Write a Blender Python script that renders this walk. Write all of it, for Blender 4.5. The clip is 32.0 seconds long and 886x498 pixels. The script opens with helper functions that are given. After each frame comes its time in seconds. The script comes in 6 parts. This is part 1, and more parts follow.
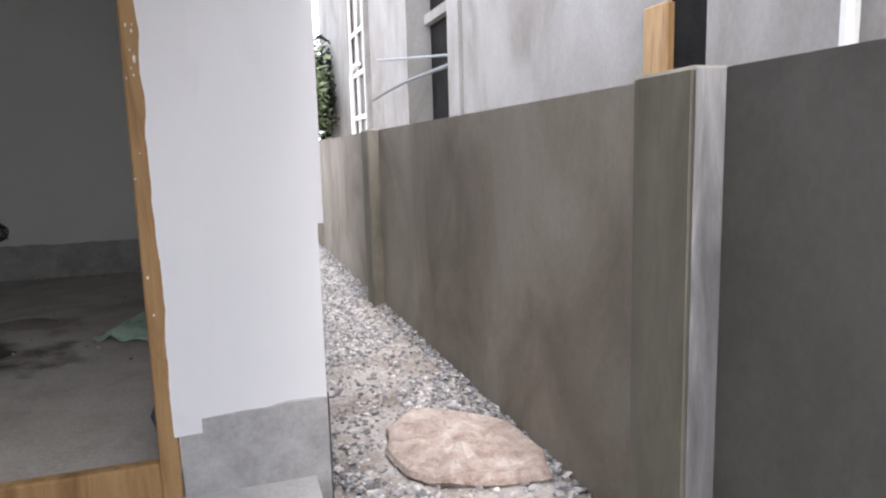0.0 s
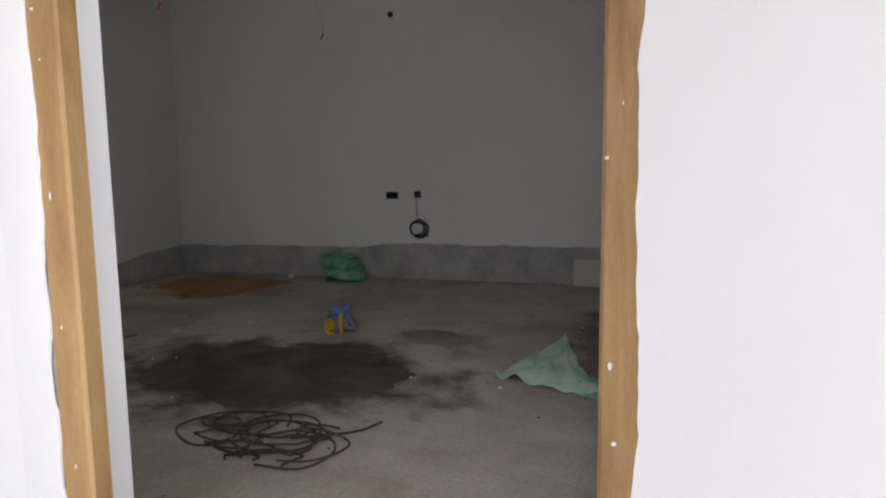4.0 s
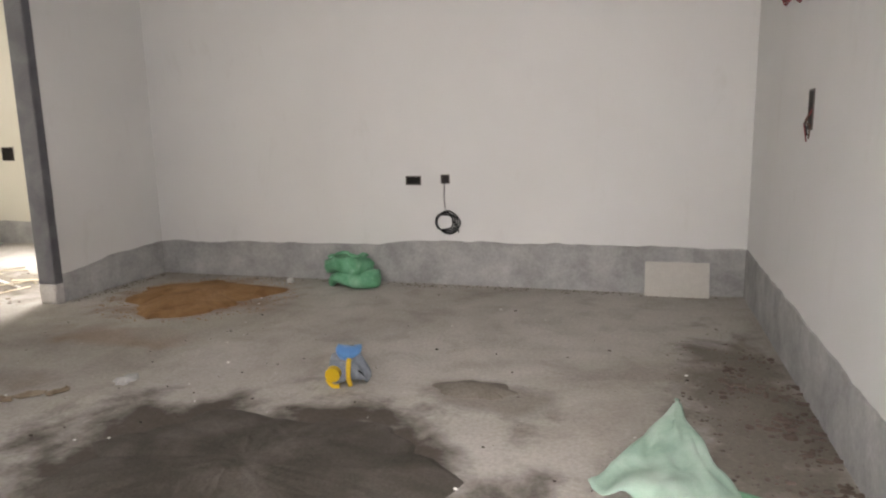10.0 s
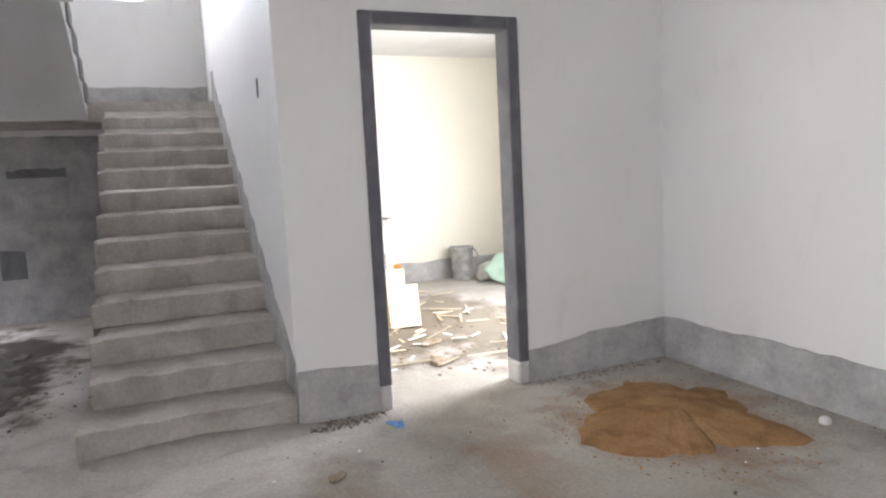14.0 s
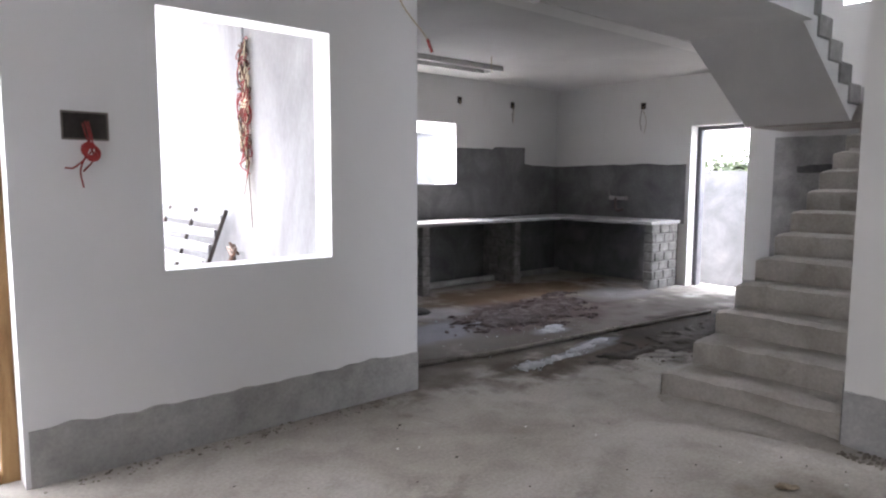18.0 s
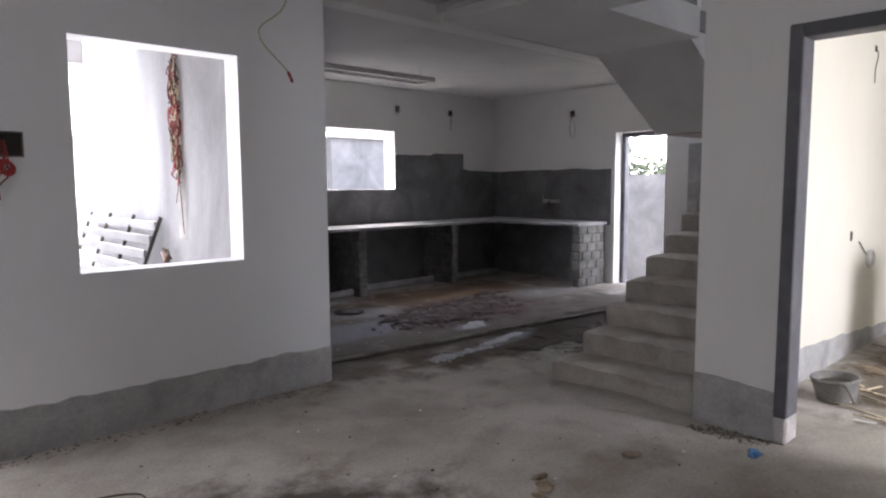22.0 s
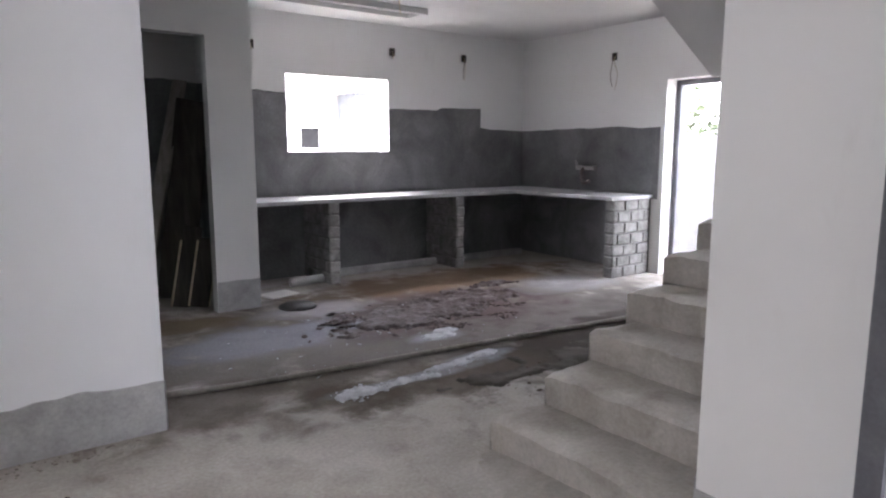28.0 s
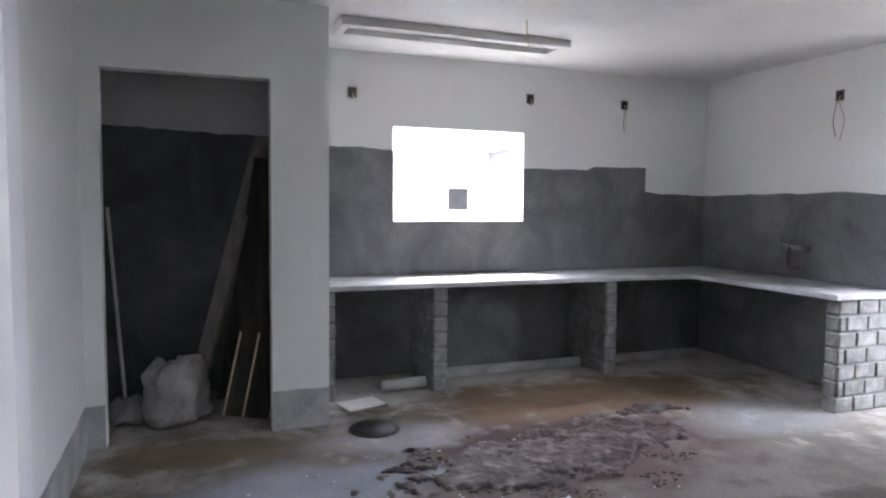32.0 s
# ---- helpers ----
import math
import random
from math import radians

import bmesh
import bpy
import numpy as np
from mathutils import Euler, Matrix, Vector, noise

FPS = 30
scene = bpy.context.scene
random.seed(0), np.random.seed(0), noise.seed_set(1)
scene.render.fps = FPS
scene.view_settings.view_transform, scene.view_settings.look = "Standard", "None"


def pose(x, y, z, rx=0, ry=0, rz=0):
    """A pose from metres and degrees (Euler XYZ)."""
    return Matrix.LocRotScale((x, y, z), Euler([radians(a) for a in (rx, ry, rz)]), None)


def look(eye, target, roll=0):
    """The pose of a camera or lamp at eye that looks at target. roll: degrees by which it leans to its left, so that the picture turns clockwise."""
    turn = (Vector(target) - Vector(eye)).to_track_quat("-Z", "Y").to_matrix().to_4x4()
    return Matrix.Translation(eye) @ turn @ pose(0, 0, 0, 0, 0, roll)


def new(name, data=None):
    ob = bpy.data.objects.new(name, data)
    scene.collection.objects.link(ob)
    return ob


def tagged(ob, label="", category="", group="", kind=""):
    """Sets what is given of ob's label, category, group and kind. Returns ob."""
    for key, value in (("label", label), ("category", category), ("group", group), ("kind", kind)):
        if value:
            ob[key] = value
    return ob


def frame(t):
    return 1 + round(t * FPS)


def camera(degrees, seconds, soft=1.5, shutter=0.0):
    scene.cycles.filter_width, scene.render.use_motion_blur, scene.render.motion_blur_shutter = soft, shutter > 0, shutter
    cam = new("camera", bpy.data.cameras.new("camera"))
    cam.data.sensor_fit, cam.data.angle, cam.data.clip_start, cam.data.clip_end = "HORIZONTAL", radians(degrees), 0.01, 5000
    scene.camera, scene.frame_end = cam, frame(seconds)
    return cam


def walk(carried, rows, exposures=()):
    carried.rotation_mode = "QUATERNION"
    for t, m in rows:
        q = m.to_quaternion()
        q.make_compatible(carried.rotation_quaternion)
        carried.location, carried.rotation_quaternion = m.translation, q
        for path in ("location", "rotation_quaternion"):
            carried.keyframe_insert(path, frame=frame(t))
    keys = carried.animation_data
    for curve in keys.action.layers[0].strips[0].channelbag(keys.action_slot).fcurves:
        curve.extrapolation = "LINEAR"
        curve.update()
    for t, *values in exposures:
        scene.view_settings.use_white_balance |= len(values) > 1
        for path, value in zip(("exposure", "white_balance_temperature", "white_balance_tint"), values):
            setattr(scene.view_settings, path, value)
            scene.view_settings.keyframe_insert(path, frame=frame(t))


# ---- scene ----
PATH = [
    (0, (4.613, -7.133, 1.099), (5.213, -5.248, 0.808), -1.6),
    (0.5, (4.833, -6.941, 1.061), (5.303, -5.019, 0.774), -2.5),
    (1, (5.03, -6.819, 1.051), (5.48, -4.893, 0.754), -3.2),
    (1.5, (5.067, -6.783, 1.045), (5.476, -4.85, 0.733), -3.4),
    (2, (4.968, -6.716, 1.054), (5.091, -4.742, 0.758), -0.3),
    (2.5, (4.758, -6.507, 1.05), (4.639, -4.529, 0.781), -0.2),
    (3, (4.545, -6.345, 1.075), (4.242, -4.387, 0.804), -0.2),
    (3.5, (4.448, -6.067, 1.025), (3.918, -4.155, 0.77), -0.7),
    (5.5, (4.083, -5.365, 1.051), (3.577, -3.437, 0.892), -0.4),
    (6, (4.057, -5.284, 1.121), (3.525, -3.36, 1.24), 0.5),
    (6.5, (4.017, -5.265, 1.185), (3.504, -3.371, 1.568), -0.5),
    (7, (4.014, -5.272, 1.221), (3.504, -3.449, 1.867), -0.8),
    (7.5, (3.971, -5.246, 1.249), (3.474, -3.41, 1.868), -1.3),
    (8, (3.893, -5.188, 1.194), (3.435, -3.253, 1.409), -1.9),
    (8.5, (3.959, -5.083, 1.094), (3.434, -3.158, 0.942), -1.6),
    (9, (3.999, -4.994, 1.064), (3.358, -3.122, 0.771), -1.5),
    (9.5, (3.981, -4.856, 1.059), (3.345, -2.987, 0.735), -1.6),
    (10, (3.886, -4.661, 1.104), (3.319, -2.773, 0.765), -1.3),
    (10.5, (3.845, -4.537, 1.142), (3.271, -2.651, 0.805), -2.3),
    (11, (3.825, -4.264, 1.205), (3.082, -2.431, 0.91), -1.1),
    (11.5, (3.786, -4.101, 1.259), (2.65, -2.488, 0.933), -1.3),
    (12, (3.614, -3.917, 1.261), (2.332, -2.403, 1.005), -1.5),
    (12.5, (3.583, -3.711, 1.252), (2.15, -2.345, 0.97), -3.8),
    (13, (3.616, -3.43, 1.263), (2.009, -2.271, 0.997), -2.4),
    (13.5, (3.5, -3.253, 1.286), (1.788, -2.252, 1.029), -2.5),
    (15.5, (3.358, -2.262, 1.302), (1.371, -2.402, 1.114), -0.8),
    (16, (3.293, -2.112, 1.336), (1.345, -2.506, 1.111), -0.6),
    (16.5, (3.389, -1.805, 1.297), (1.574, -2.631, 1.14), -1.2),
    (17, (3.553, -1.682, 1.334), (1.857, -2.733, 1.189), -0.6),
    (17.5, (3.651, -1.525, 1.357), (2.115, -2.793, 1.179), -0.8),
    (18, (3.683, -1.294, 1.345), (2.381, -2.798, 1.139), 0.2),
    (18.5, (3.774, -1.148, 1.339), (2.695, -2.82, 1.14), -1.1),
    (19, (3.905, -1.001, 1.314), (3.11, -2.824, 1.102), -2.1),
    (19.5, (3.928, -0.893, 1.333), (3.343, -2.792, 1.113), -0.8),
    (20, (3.896, -0.752, 1.34), (3.484, -2.695, 1.104), -0.4),
    (20.5, (3.792, -0.669, 1.376), (3.072, -2.52, 1.142), -0.9),
    (21, (3.722, -0.621, 1.376), (2.749, -2.354, 1.156), -1.0),
    (21.5, (3.672, -0.655, 1.37), (2.507, -2.267, 1.161), -0.9),
    (22, (3.614, -0.709, 1.375), (2.249, -2.158, 1.178), -0.3),
    (22.5, (3.586, -0.721, 1.373), (2.045, -1.982, 1.182), -0.3),
    (23, (3.577, -0.76, 1.367), (1.923, -1.869, 1.183), -0.2),
    (23.5, (3.59, -0.705, 1.387), (1.833, -1.635, 1.172), 0.4),
    (24, (3.366, -0.699, 1.304), (1.52, -1.436, 1.081), -0.6),
    (24.5, (3.172, -0.662, 1.33), (1.276, -1.258, 1.107), 0.7),
    (25, (2.981, -0.686, 1.285), (1.064, -1.191, 1.024), 0.4),
    (25.5, (2.795, -0.823, 1.324), (0.981, -1.616, 1.042), -0.1),
    (26, (2.59, -0.931, 1.295), (0.893, -1.94, 0.978), -1.0),
    (26.5, (2.358, -0.972, 1.341), (0.849, -2.25, 1.042), -0.5),
    (28.5, (1.596, -1.522, 1.34), (0.475, -3.149, 1.026), 0.3),
    (29, (1.418, -1.724, 1.337), (0.328, -3.367, 0.999), 0.8),
    (29.5, (1.269, -1.944, 1.32), (0.177, -3.583, 0.971), 0.0),
    (30, (1.126, -2.061, 1.341), (0.077, -3.73, 1.001), -0.3),
    (30.5, (0.934, -2.158, 1.404), (0.054, -3.922, 1.064), 1.1),
    (31, (0.775, -2.304, 1.366), (0.03, -4.128, 1.026), 0.5),
    (31.5, (0.666, -2.413, 1.421), (-0.07, -4.251, 1.141), 0.4),
    (32, (0.611, -2.478, 1.452), (-0.099, -4.342, 1.314), 0.6),
]
cam = camera(67.37, 32.0, soft=2.2)
walk(cam, [(t, look(eye, target, roll)) for t, eye, target, roll in PATH], exposures=[
    (0, 1.4, 6500, 15),
    (0.8, 1.2, 6400, 14),
    (2.0, 1.05, 6400, 14),
    (2.5, 0.9, 6450, 14),
    (3.0, 0.75, 6450, 14),
    (3.5, 1.2, 6500, 14),
    (5.3, 3.2, 7600, 17),
    (7.0, 3.4, 7350, 17),
    (8.5, 3.45, 7600, 18),
    (11, 4.3, 6900, 16),
    (13.5, 4.5, 6600, 16),
    (16.5, 3.85, 6500, 17),
    (18.3, 3.9, 6500, 17),
    (20, 1.75, 6250, 16),
    (21, 1.9, 6300, 17),
    (22.5, 3.75, 6600, 19),
    (24, 4.0, 6500, 19),
    (26, 2.85, 6500, 20),
    (28.5, 4.55, 6400, 18),
    (32, 4.6, 6200, 16),
])

# ---- sky, sun ----
world = bpy.data.worlds.new("world")
scene.world = world
world.use_nodes = True
wn = world.node_tree
sky = wn.nodes.new("ShaderNodeTexSky")
sky.sky_type = "NISHITA"
sky.sun_disc = False
sky.sun_elevation = radians(61)
sky.sun_rotation = radians(180)
sky.dust_density = 4.0
sky.ozone_density = 0.6
haze = wn.nodes.new("ShaderNodeMixRGB")
haze.inputs[0].default_value = 0.72
haze.inputs[2].default_value = (11.5, 12.2, 13.2, 1)
wn.links.new(sky.outputs[0], haze.inputs[1])
wn.links.new(haze.outputs[0], wn.nodes["Background"].inputs[0])
wn.nodes["Background"].inputs[1].default_value = 0.15

sun = new("sun", bpy.data.lights.new("sun", "SUN"))
sun.data.energy = 1.5
sun.data.angle = radians(20)
sun.data.color = (1.0, 0.96, 0.9)
sun.matrix_world = look((0, 0, 20), (0.0, 6.7, 7.5))


def sky_panel(name, eye, target, w, h, watts):
    """Daylight entering through an opening."""
    lamp = new(name, bpy.data.lights.new(name, "AREA"))
    lamp.data.shape, lamp.data.size, lamp.data.size_y = "RECTANGLE", w, h
    lamp.data.energy = watts
    lamp.data.color = (0.93, 0.97, 1.0)
    lamp.data.spread = radians(150)
    lamp.matrix_world = look(eye, target)
    return lamp


# ---- materials ----
def mat(name, rough=0.8, metal=0.0):
    m = bpy.data.materials.new(name)
    m.use_nodes = True
    b = m.node_tree.nodes["Principled BSDF"]
    b.inputs["Roughness"].default_value = rough
    b.inputs["Metallic"].default_value = metal
    b.inputs["Specular IOR Level"].default_value = 0.3
    return m, m.node_tree, b


def coords(nt, scale=1.0, stretch=(1, 1, 1)):
    g = nt.nodes.new("ShaderNodeNewGeometry")
    mp = nt.nodes.new("ShaderNodeMapping")
    mp.inputs["Scale"].default_value = [scale * s for s in stretch]
    nt.links.new(g.outputs["Position"], mp.inputs["Vector"])
    return mp.outputs[0]


def noise_tex(nt, vec, scale, detail=5.0, rough=0.55, distort=0.0):
    n = nt.nodes.new("ShaderNodeTexNoise")
    n.inputs["Scale"].default_value = scale
    n.inputs["Detail"].default_value = detail
    n.inputs["Roughness"].default_value = rough
    n.inputs["Distortion"].default_value = distort
    nt.links.new(vec, n.inputs["Vector"])
    return n.outputs["Fac"]


def ramp(nt, fac, stops):
    r = nt.nodes.new("ShaderNodeValToRGB")
    e = r.color_ramp.elements
    while len(e) < len(stops):
        e.new(0.5)
    for el, (p, c) in zip(e, stops):
        el.position, el.color = p, (*c, 1) if len(c) == 3 else c
    nt.links.new(fac, r.inputs[0])
    return r.outputs[0]


def mix(nt, fac, a, b, mode="MIX"):
    n = nt.nodes.new("ShaderNodeMixRGB")
    n.blend_type = mode
    for sock, v in zip(n.inputs, (fac, a, b)):
        if isinstance(v, (int, float)):
            sock.default_value = v
        elif isinstance(v, tuple):
            sock.default_value = (*v, 1)
        else:
            nt.links.new(v, sock)
    return n.outputs[0]


def calc(nt, op, a, b=0.0, c=None):
    n = nt.nodes.new("ShaderNodeMath")
    n.operation = op
    for sock, v in zip(n.inputs, (a, b, c)):
        if v is None:
            continue
        if isinstance(v, (int, float)):
            sock.default_value = v
        else:
            nt.links.new(v, sock)
    return n.outputs[0]


def bump(nt, b, height, strength=0.3, dist=0.01):
    n = nt.nodes.new("ShaderNodeBump")
    n.inputs["Strength"].default_value = strength
    n.inputs["Distance"].default_value = dist
    nt.links.new(height, n.inputs["Height"])
    nt.links.new(n.outputs[0], b.inputs["Normal"])


def surface(name, dark, mid, light, scale=3.0, rough=0.85, fine=60.0, relief=0.25, depth=0.006, metal=0.0,
            stretch=(1, 1, 1), grain=0.25, distort=0.6, span=0.2):
    """A worn surface: broad patches between three tones, fine grain on top, relief from both."""
    m, nt, b = mat(name, rough, metal)
    v = coords(nt, 1.0, stretch)
    big = noise_tex(nt, v, scale, 6, 0.6, distort)
    small = noise_tex(nt, v, fine, 4, 0.7)
    col = ramp(nt, big, [(0.5 - span, dark), (0.5, mid), (0.5 + span, light)])
    shade = ramp(nt, small, [(0.25, (1 - grain,) * 3), (0.75, (1 + grain * 0.4,) * 3)])
    nt.links.new(mix(nt, 1.0, col, shade, "MULTIPLY"), b.inputs["Base Color"])
    bump(nt, b, calc(nt, "ADD", calc(nt, "MULTIPLY", big, 0.6), calc(nt, "MULTIPLY", small, 0.4)), relief, depth)
    return m


def tinted(name, col, spread=0.12, rough=0.6, fine=40.0, metal=0.0, relief=0.1):
    """A plain material, varied from piece to piece and over its surface."""
    m, nt, b = mat(name, rough, metal)
    info = nt.nodes.new("ShaderNodeObjectInfo")
    v = coords(nt)
    n1 = noise_tex(nt, v, fine, 4)
    n2 = noise_tex(nt, v, fine / 9, 3)
    f = calc(nt, "ADD", calc(nt, "MULTIPLY", n1, 0.4), calc(nt, "MULTIPLY", n2, 0.6))
    f = calc(nt, "ADD", f, calc(nt, "MULTIPLY", calc(nt, "SUBTRACT", info.outputs["Random"], 0.5), 0.5))
    lo = tuple(max(0, c * (1 - spread * 2)) for c in col)
    hi = tuple(min(1, c * (1 + spread * 1.4)) for c in col)
    nt.links.new(ramp(nt, f, [(0.25, lo), (0.75, hi)]), b.inputs["Base Color"])
    if relief:
        bump(nt, b, n1, relief, 0.004)
    return m


def painted_wall(name, base, dirt):
    """Rolled emulsion paint with faint trowel waves, grime streaks and scuffs low down."""
    m, nt, b = mat(name, 0.62)
    v = coords(nt)
    big = noise_tex(nt, v, 0.9, 4, 0.5, 0.4)
    mid = noise_tex(nt, coords(nt, 1.0, (1, 1, 0.35)), 4.5, 6, 0.65, 0.5)
    fine = noise_tex(nt, v, 130, 3, 0.6)
    col = ramp(nt, big, [(0.3, tuple(c * 0.93 for c in base)), (0.7, base)])
    scuff = ramp(nt, mid, [(0.60, (0, 0, 0)), (0.80, (0.35, 0.35, 0.35))])
    nt.links.new(mix(nt, scuff, col, dirt), b.inputs["Base Color"])
    wave = calc(nt, "ADD", calc(nt, "MULTIPLY", noise_tex(nt, v, 2.2, 3), 0.8), calc(nt, "MULTIPLY", fine, 0.06))
    bump(nt, b, wave, 0.22, 0.012)
    return m


def floor_material(name):
    """Raw cement floor: grey-brown dust, trowel marks, damp patches, lime splashes."""
    m, nt, b = mat(name, 0.85)
    b.inputs["Specular IOR Level"].default_value = 0.12
    v = coords(nt)
    big = noise_tex(nt, v, 0.8, 6, 0.6, 0.8)
    mid = noise_tex(nt, v, 4.0, 6, 0.6, 0.4)
    smear = noise_tex(nt, coords(nt, 1.0, (1.0, 0.7, 1.0)), 1.5, 8, 0.66, 0.7)
    fine = noise_tex(nt, v, 55, 4, 0.7)
    col = ramp(nt, big, [(0.34, (0.34, 0.312, 0.278)), (0.5, (0.435, 0.408, 0.372)), (0.66, (0.51, 0.485, 0.452))])
    col = mix(nt, ramp(nt, mid, [(0.34, (0.25,) * 3), (0.5, (0.0,) * 3)]), col, (0.27, 0.24, 0.21))
    col = mix(nt, ramp(nt, mid, [(0.62, (0.0,) * 3), (0.8, (0.35,) * 3)]), col, (0.53, 0.51, 0.49))
    sep = nt.nodes.new("ShaderNodeSeparateXYZ")
    nt.links.new(v, sep.inputs[0])
    x, y = sep.outputs[0], sep.outputs[1]
    ragged = noise_tex(nt, v, 2.6, 8, 0.62, 0.2)
    warp = calc(nt, "ADD", calc(nt, "MULTIPLY", calc(nt, "SUBTRACT", mid, 0.5), 0.9), calc(nt, "MULTIPLY", calc(nt, "SUBTRACT", ragged, 0.5), 1.4))

    def patch(cx, cy, rx, ry, hard=0.42):
        dx = calc(nt, "DIVIDE", calc(nt, "SUBTRACT", x, cx), rx)
        dy = calc(nt, "DIVIDE", calc(nt, "SUBTRACT", y, cy), ry)
        d = calc(nt, "ADD", calc(nt, "SQRT", calc(nt, "ADD", calc(nt, "MULTIPLY", dx, dx), calc(nt, "MULTIPLY", dy, dy))), warp)
        return ramp(nt, d, [(1.0 - hard, (1,) * 3), (1.0, (0,) * 3)])

    for cx, cy, rx, ry, tone, amount in FLOOR_PATCHES:
        col = mix(nt, mix(nt, 1.0, patch(cx, cy, rx, ry), (amount,) * 3, "MULTIPLY"), col, tone)
    col = mix(nt, 1.0, col, ramp(nt, smear, [(0.30, (0.91, 0.905, 0.895)), (0.48, (0.99,) * 3), (0.56, (1.01,) * 3), (0.74, (1.06,) * 3)]), "MULTIPLY")
    col = mix(nt, 1.0, col, ramp(nt, mid, [(0.34, (0.94, 0.935, 0.93)), (0.5, (1.0,) * 3), (0.68, (1.04,) * 3)]), "MULTIPLY")
    grain = ramp(nt, fine, [(0.3, (0.78,) * 3), (0.7, (1.08,) * 3)])
    nt.links.new(mix(nt, 1.0, col, grain, "MULTIPLY"), b.inputs["Base Color"])
    bump(nt, b, calc(nt, "ADD", calc(nt, "MULTIPLY", mid, 0.7), calc(nt, "MULTIPLY", fine, 0.3)), 0.28, 0.010)
    return m


MUD, LIME, RUST, DUST = (0.085, 0.06, 0.055), (0.52, 0.56, 0.64), (0.26, 0.13, 0.05), (0.40, 0.375, 0.33)
FLOOR_PATCHES = [
    (2.60, -2.87, 1.12, 0.74, (0.085, 0.072, 0.06), 0.95),
    (4.35, -1.9, 0.3, 1.2, (0.15, 0.128, 0.105), 0.75),
    (3.3, -2.05, 0.35, 0.20, (0.16, 0.14, 0.115), 0.6),
    (1.05, -1.62, 0.55, 0.22, RUST, 0.32),
    (0.88, -0.72, 0.72, 0.66, RUST, 0.5),
    (1.3, -1.35, 0.55, 0.35, DUST, 0.6),
    (0.9, -2.4, 0.55, 0.22, (0.20, 0.16, 0.12), 0.35),
    (-1.2, -5.6, 3.4, 1.7, (0.165, 0.143, 0.122), 0.92),
    (-1.9, -5.0, 2.4, 0.75, (0.17, 0.155, 0.145), 0.7),
    (-1.3, -5.85, 1.6, 0.85, (0.115, 0.085, 0.08), 1.0),
    (-1.5, -6.0, 1.0, 0.4, (0.06, 0.042, 0.04), 1.0),
    (-0.9, -5.7, 0.75, 0.3, (0.065, 0.045, 0.042), 1.0),
    (-2.2, -6.75, 1.7, 0.55, (0.20, 0.135, 0.09), 0.85),
    (-3.1, -5.9, 0.7, 0.4, (0.30, 0.30, 0.31), 0.6),
    (0.1, -5.75, 0.9, 0.4, (0.25, 0.26, 0.295), 0.7),
    (0.2, -5.65, 1.0, 0.45, LIME, 0.12),
    (0.35, -5.2, 0.9, 0.25, (0.20, 0.185, 0.17), 0.6),
    (-0.6, -6.35, 0.6, 0.3, (0.40, 0.40, 0.43), 0.5),
    (-0.9, -5.12, 0.26, 0.14, LIME, 0.35),
    (-1.8, -4.3, 1.6, 0.6, (0.055, 0.044, 0.035), 1.0),
    (-0.5, -4.35, 0.9, 0.35, (0.13, 0.105, 0.085), 0.8),
    (-2.4, -4.3, 1.4, 0.6, (0.05, 0.04, 0.032), 0.95),
    (0.9, -4.75, 1.1, 0.35, (0.15, 0.125, 0.105), 0.7),
    (0.1, -4.4, 0.45, 0.25, (0.10, 0.08, 0.06), 0.7),
    (-0.3, -4.47, 0.62, 0.085, LIME, 0.35),
    (-0.85, -4.58, 0.36, 0.09, LIME, 0.35),
    (-3.2, -4.9, 0.9, 0.5, (0.10, 0.085, 0.07), 0.6),
    (-2.0, -1.45, 1.6, 0.85, (0.15, 0.122, 0.09), 0.9),
    (-1.9, -0.75, 1.9, 0.75, (0.17, 0.145, 0.11), 0.85),
    (-3.3, 0.1, 0.8, 0.5, (0.40, 0.385, 0.36), 0.6),
    (-0.15, -1.5, 0.5, 0.42, DUST, 0.7),
    (0.6, -6.5, 0.6, 0.3, (0.20, 0.15, 0.10), 0.8),
    (3.6, -4.2, 0.7, 0.35, DUST, 0.5),
]

M_WALL = painted_wall("white_emulsion", (0.74, 0.74, 0.73), (0.52, 0.50, 0.46))
M_WALL_OUT = painted_wall("white_primer", (0.80, 0.81, 0.83), (0.66, 0.66, 0.66))
M_CREAM = painted_wall("cream_emulsion", (0.74, 0.715, 0.63), (0.57, 0.53, 0.46))
M_CEIL = surface("ceiling_white", (0.54, 0.54, 0.54), (0.60, 0.60, 0.595), (0.65, 0.65, 0.64), 0.8, 0.7, 120, 0.1, 0.003, grain=0.05)
M_SKIRT = surface("raw_cement_skirting", (0.28, 0.278, 0.276), (0.39, 0.388, 0.385), (0.51, 0.505, 0.50), 4.5, 0.9, 50, 0.35, 0.012, grain=0.2, span=0.24, distort=0.2)
M_DADO = surface("dark_cement_render", (0.11, 0.111, 0.114), (0.165, 0.167, 0.17), (0.245, 0.247, 0.25), 2.2, 0.9, 60, 0.4, 0.012, stretch=(1, 1, 0.8), grain=0.25)
M_FLOOR = floor_material("raw_cement_floor")
M_STEP = surface("cement_step", (0.335, 0.307, 0.272), (0.44, 0.413, 0.378), (0.525, 0.50, 0.465), 3.5, 0.9, 50, 0.45, 0.012, grain=0.2, span=0.22)
M_BOUND = surface("boundary_render", (0.165, 0.140, 0.112), (0.255, 0.226, 0.19), (0.345, 0.315, 0.28), 1.25, 0.9, 45, 0.3, 0.008, stretch=(1, 1, 0.75), grain=0.12, span=0.22)
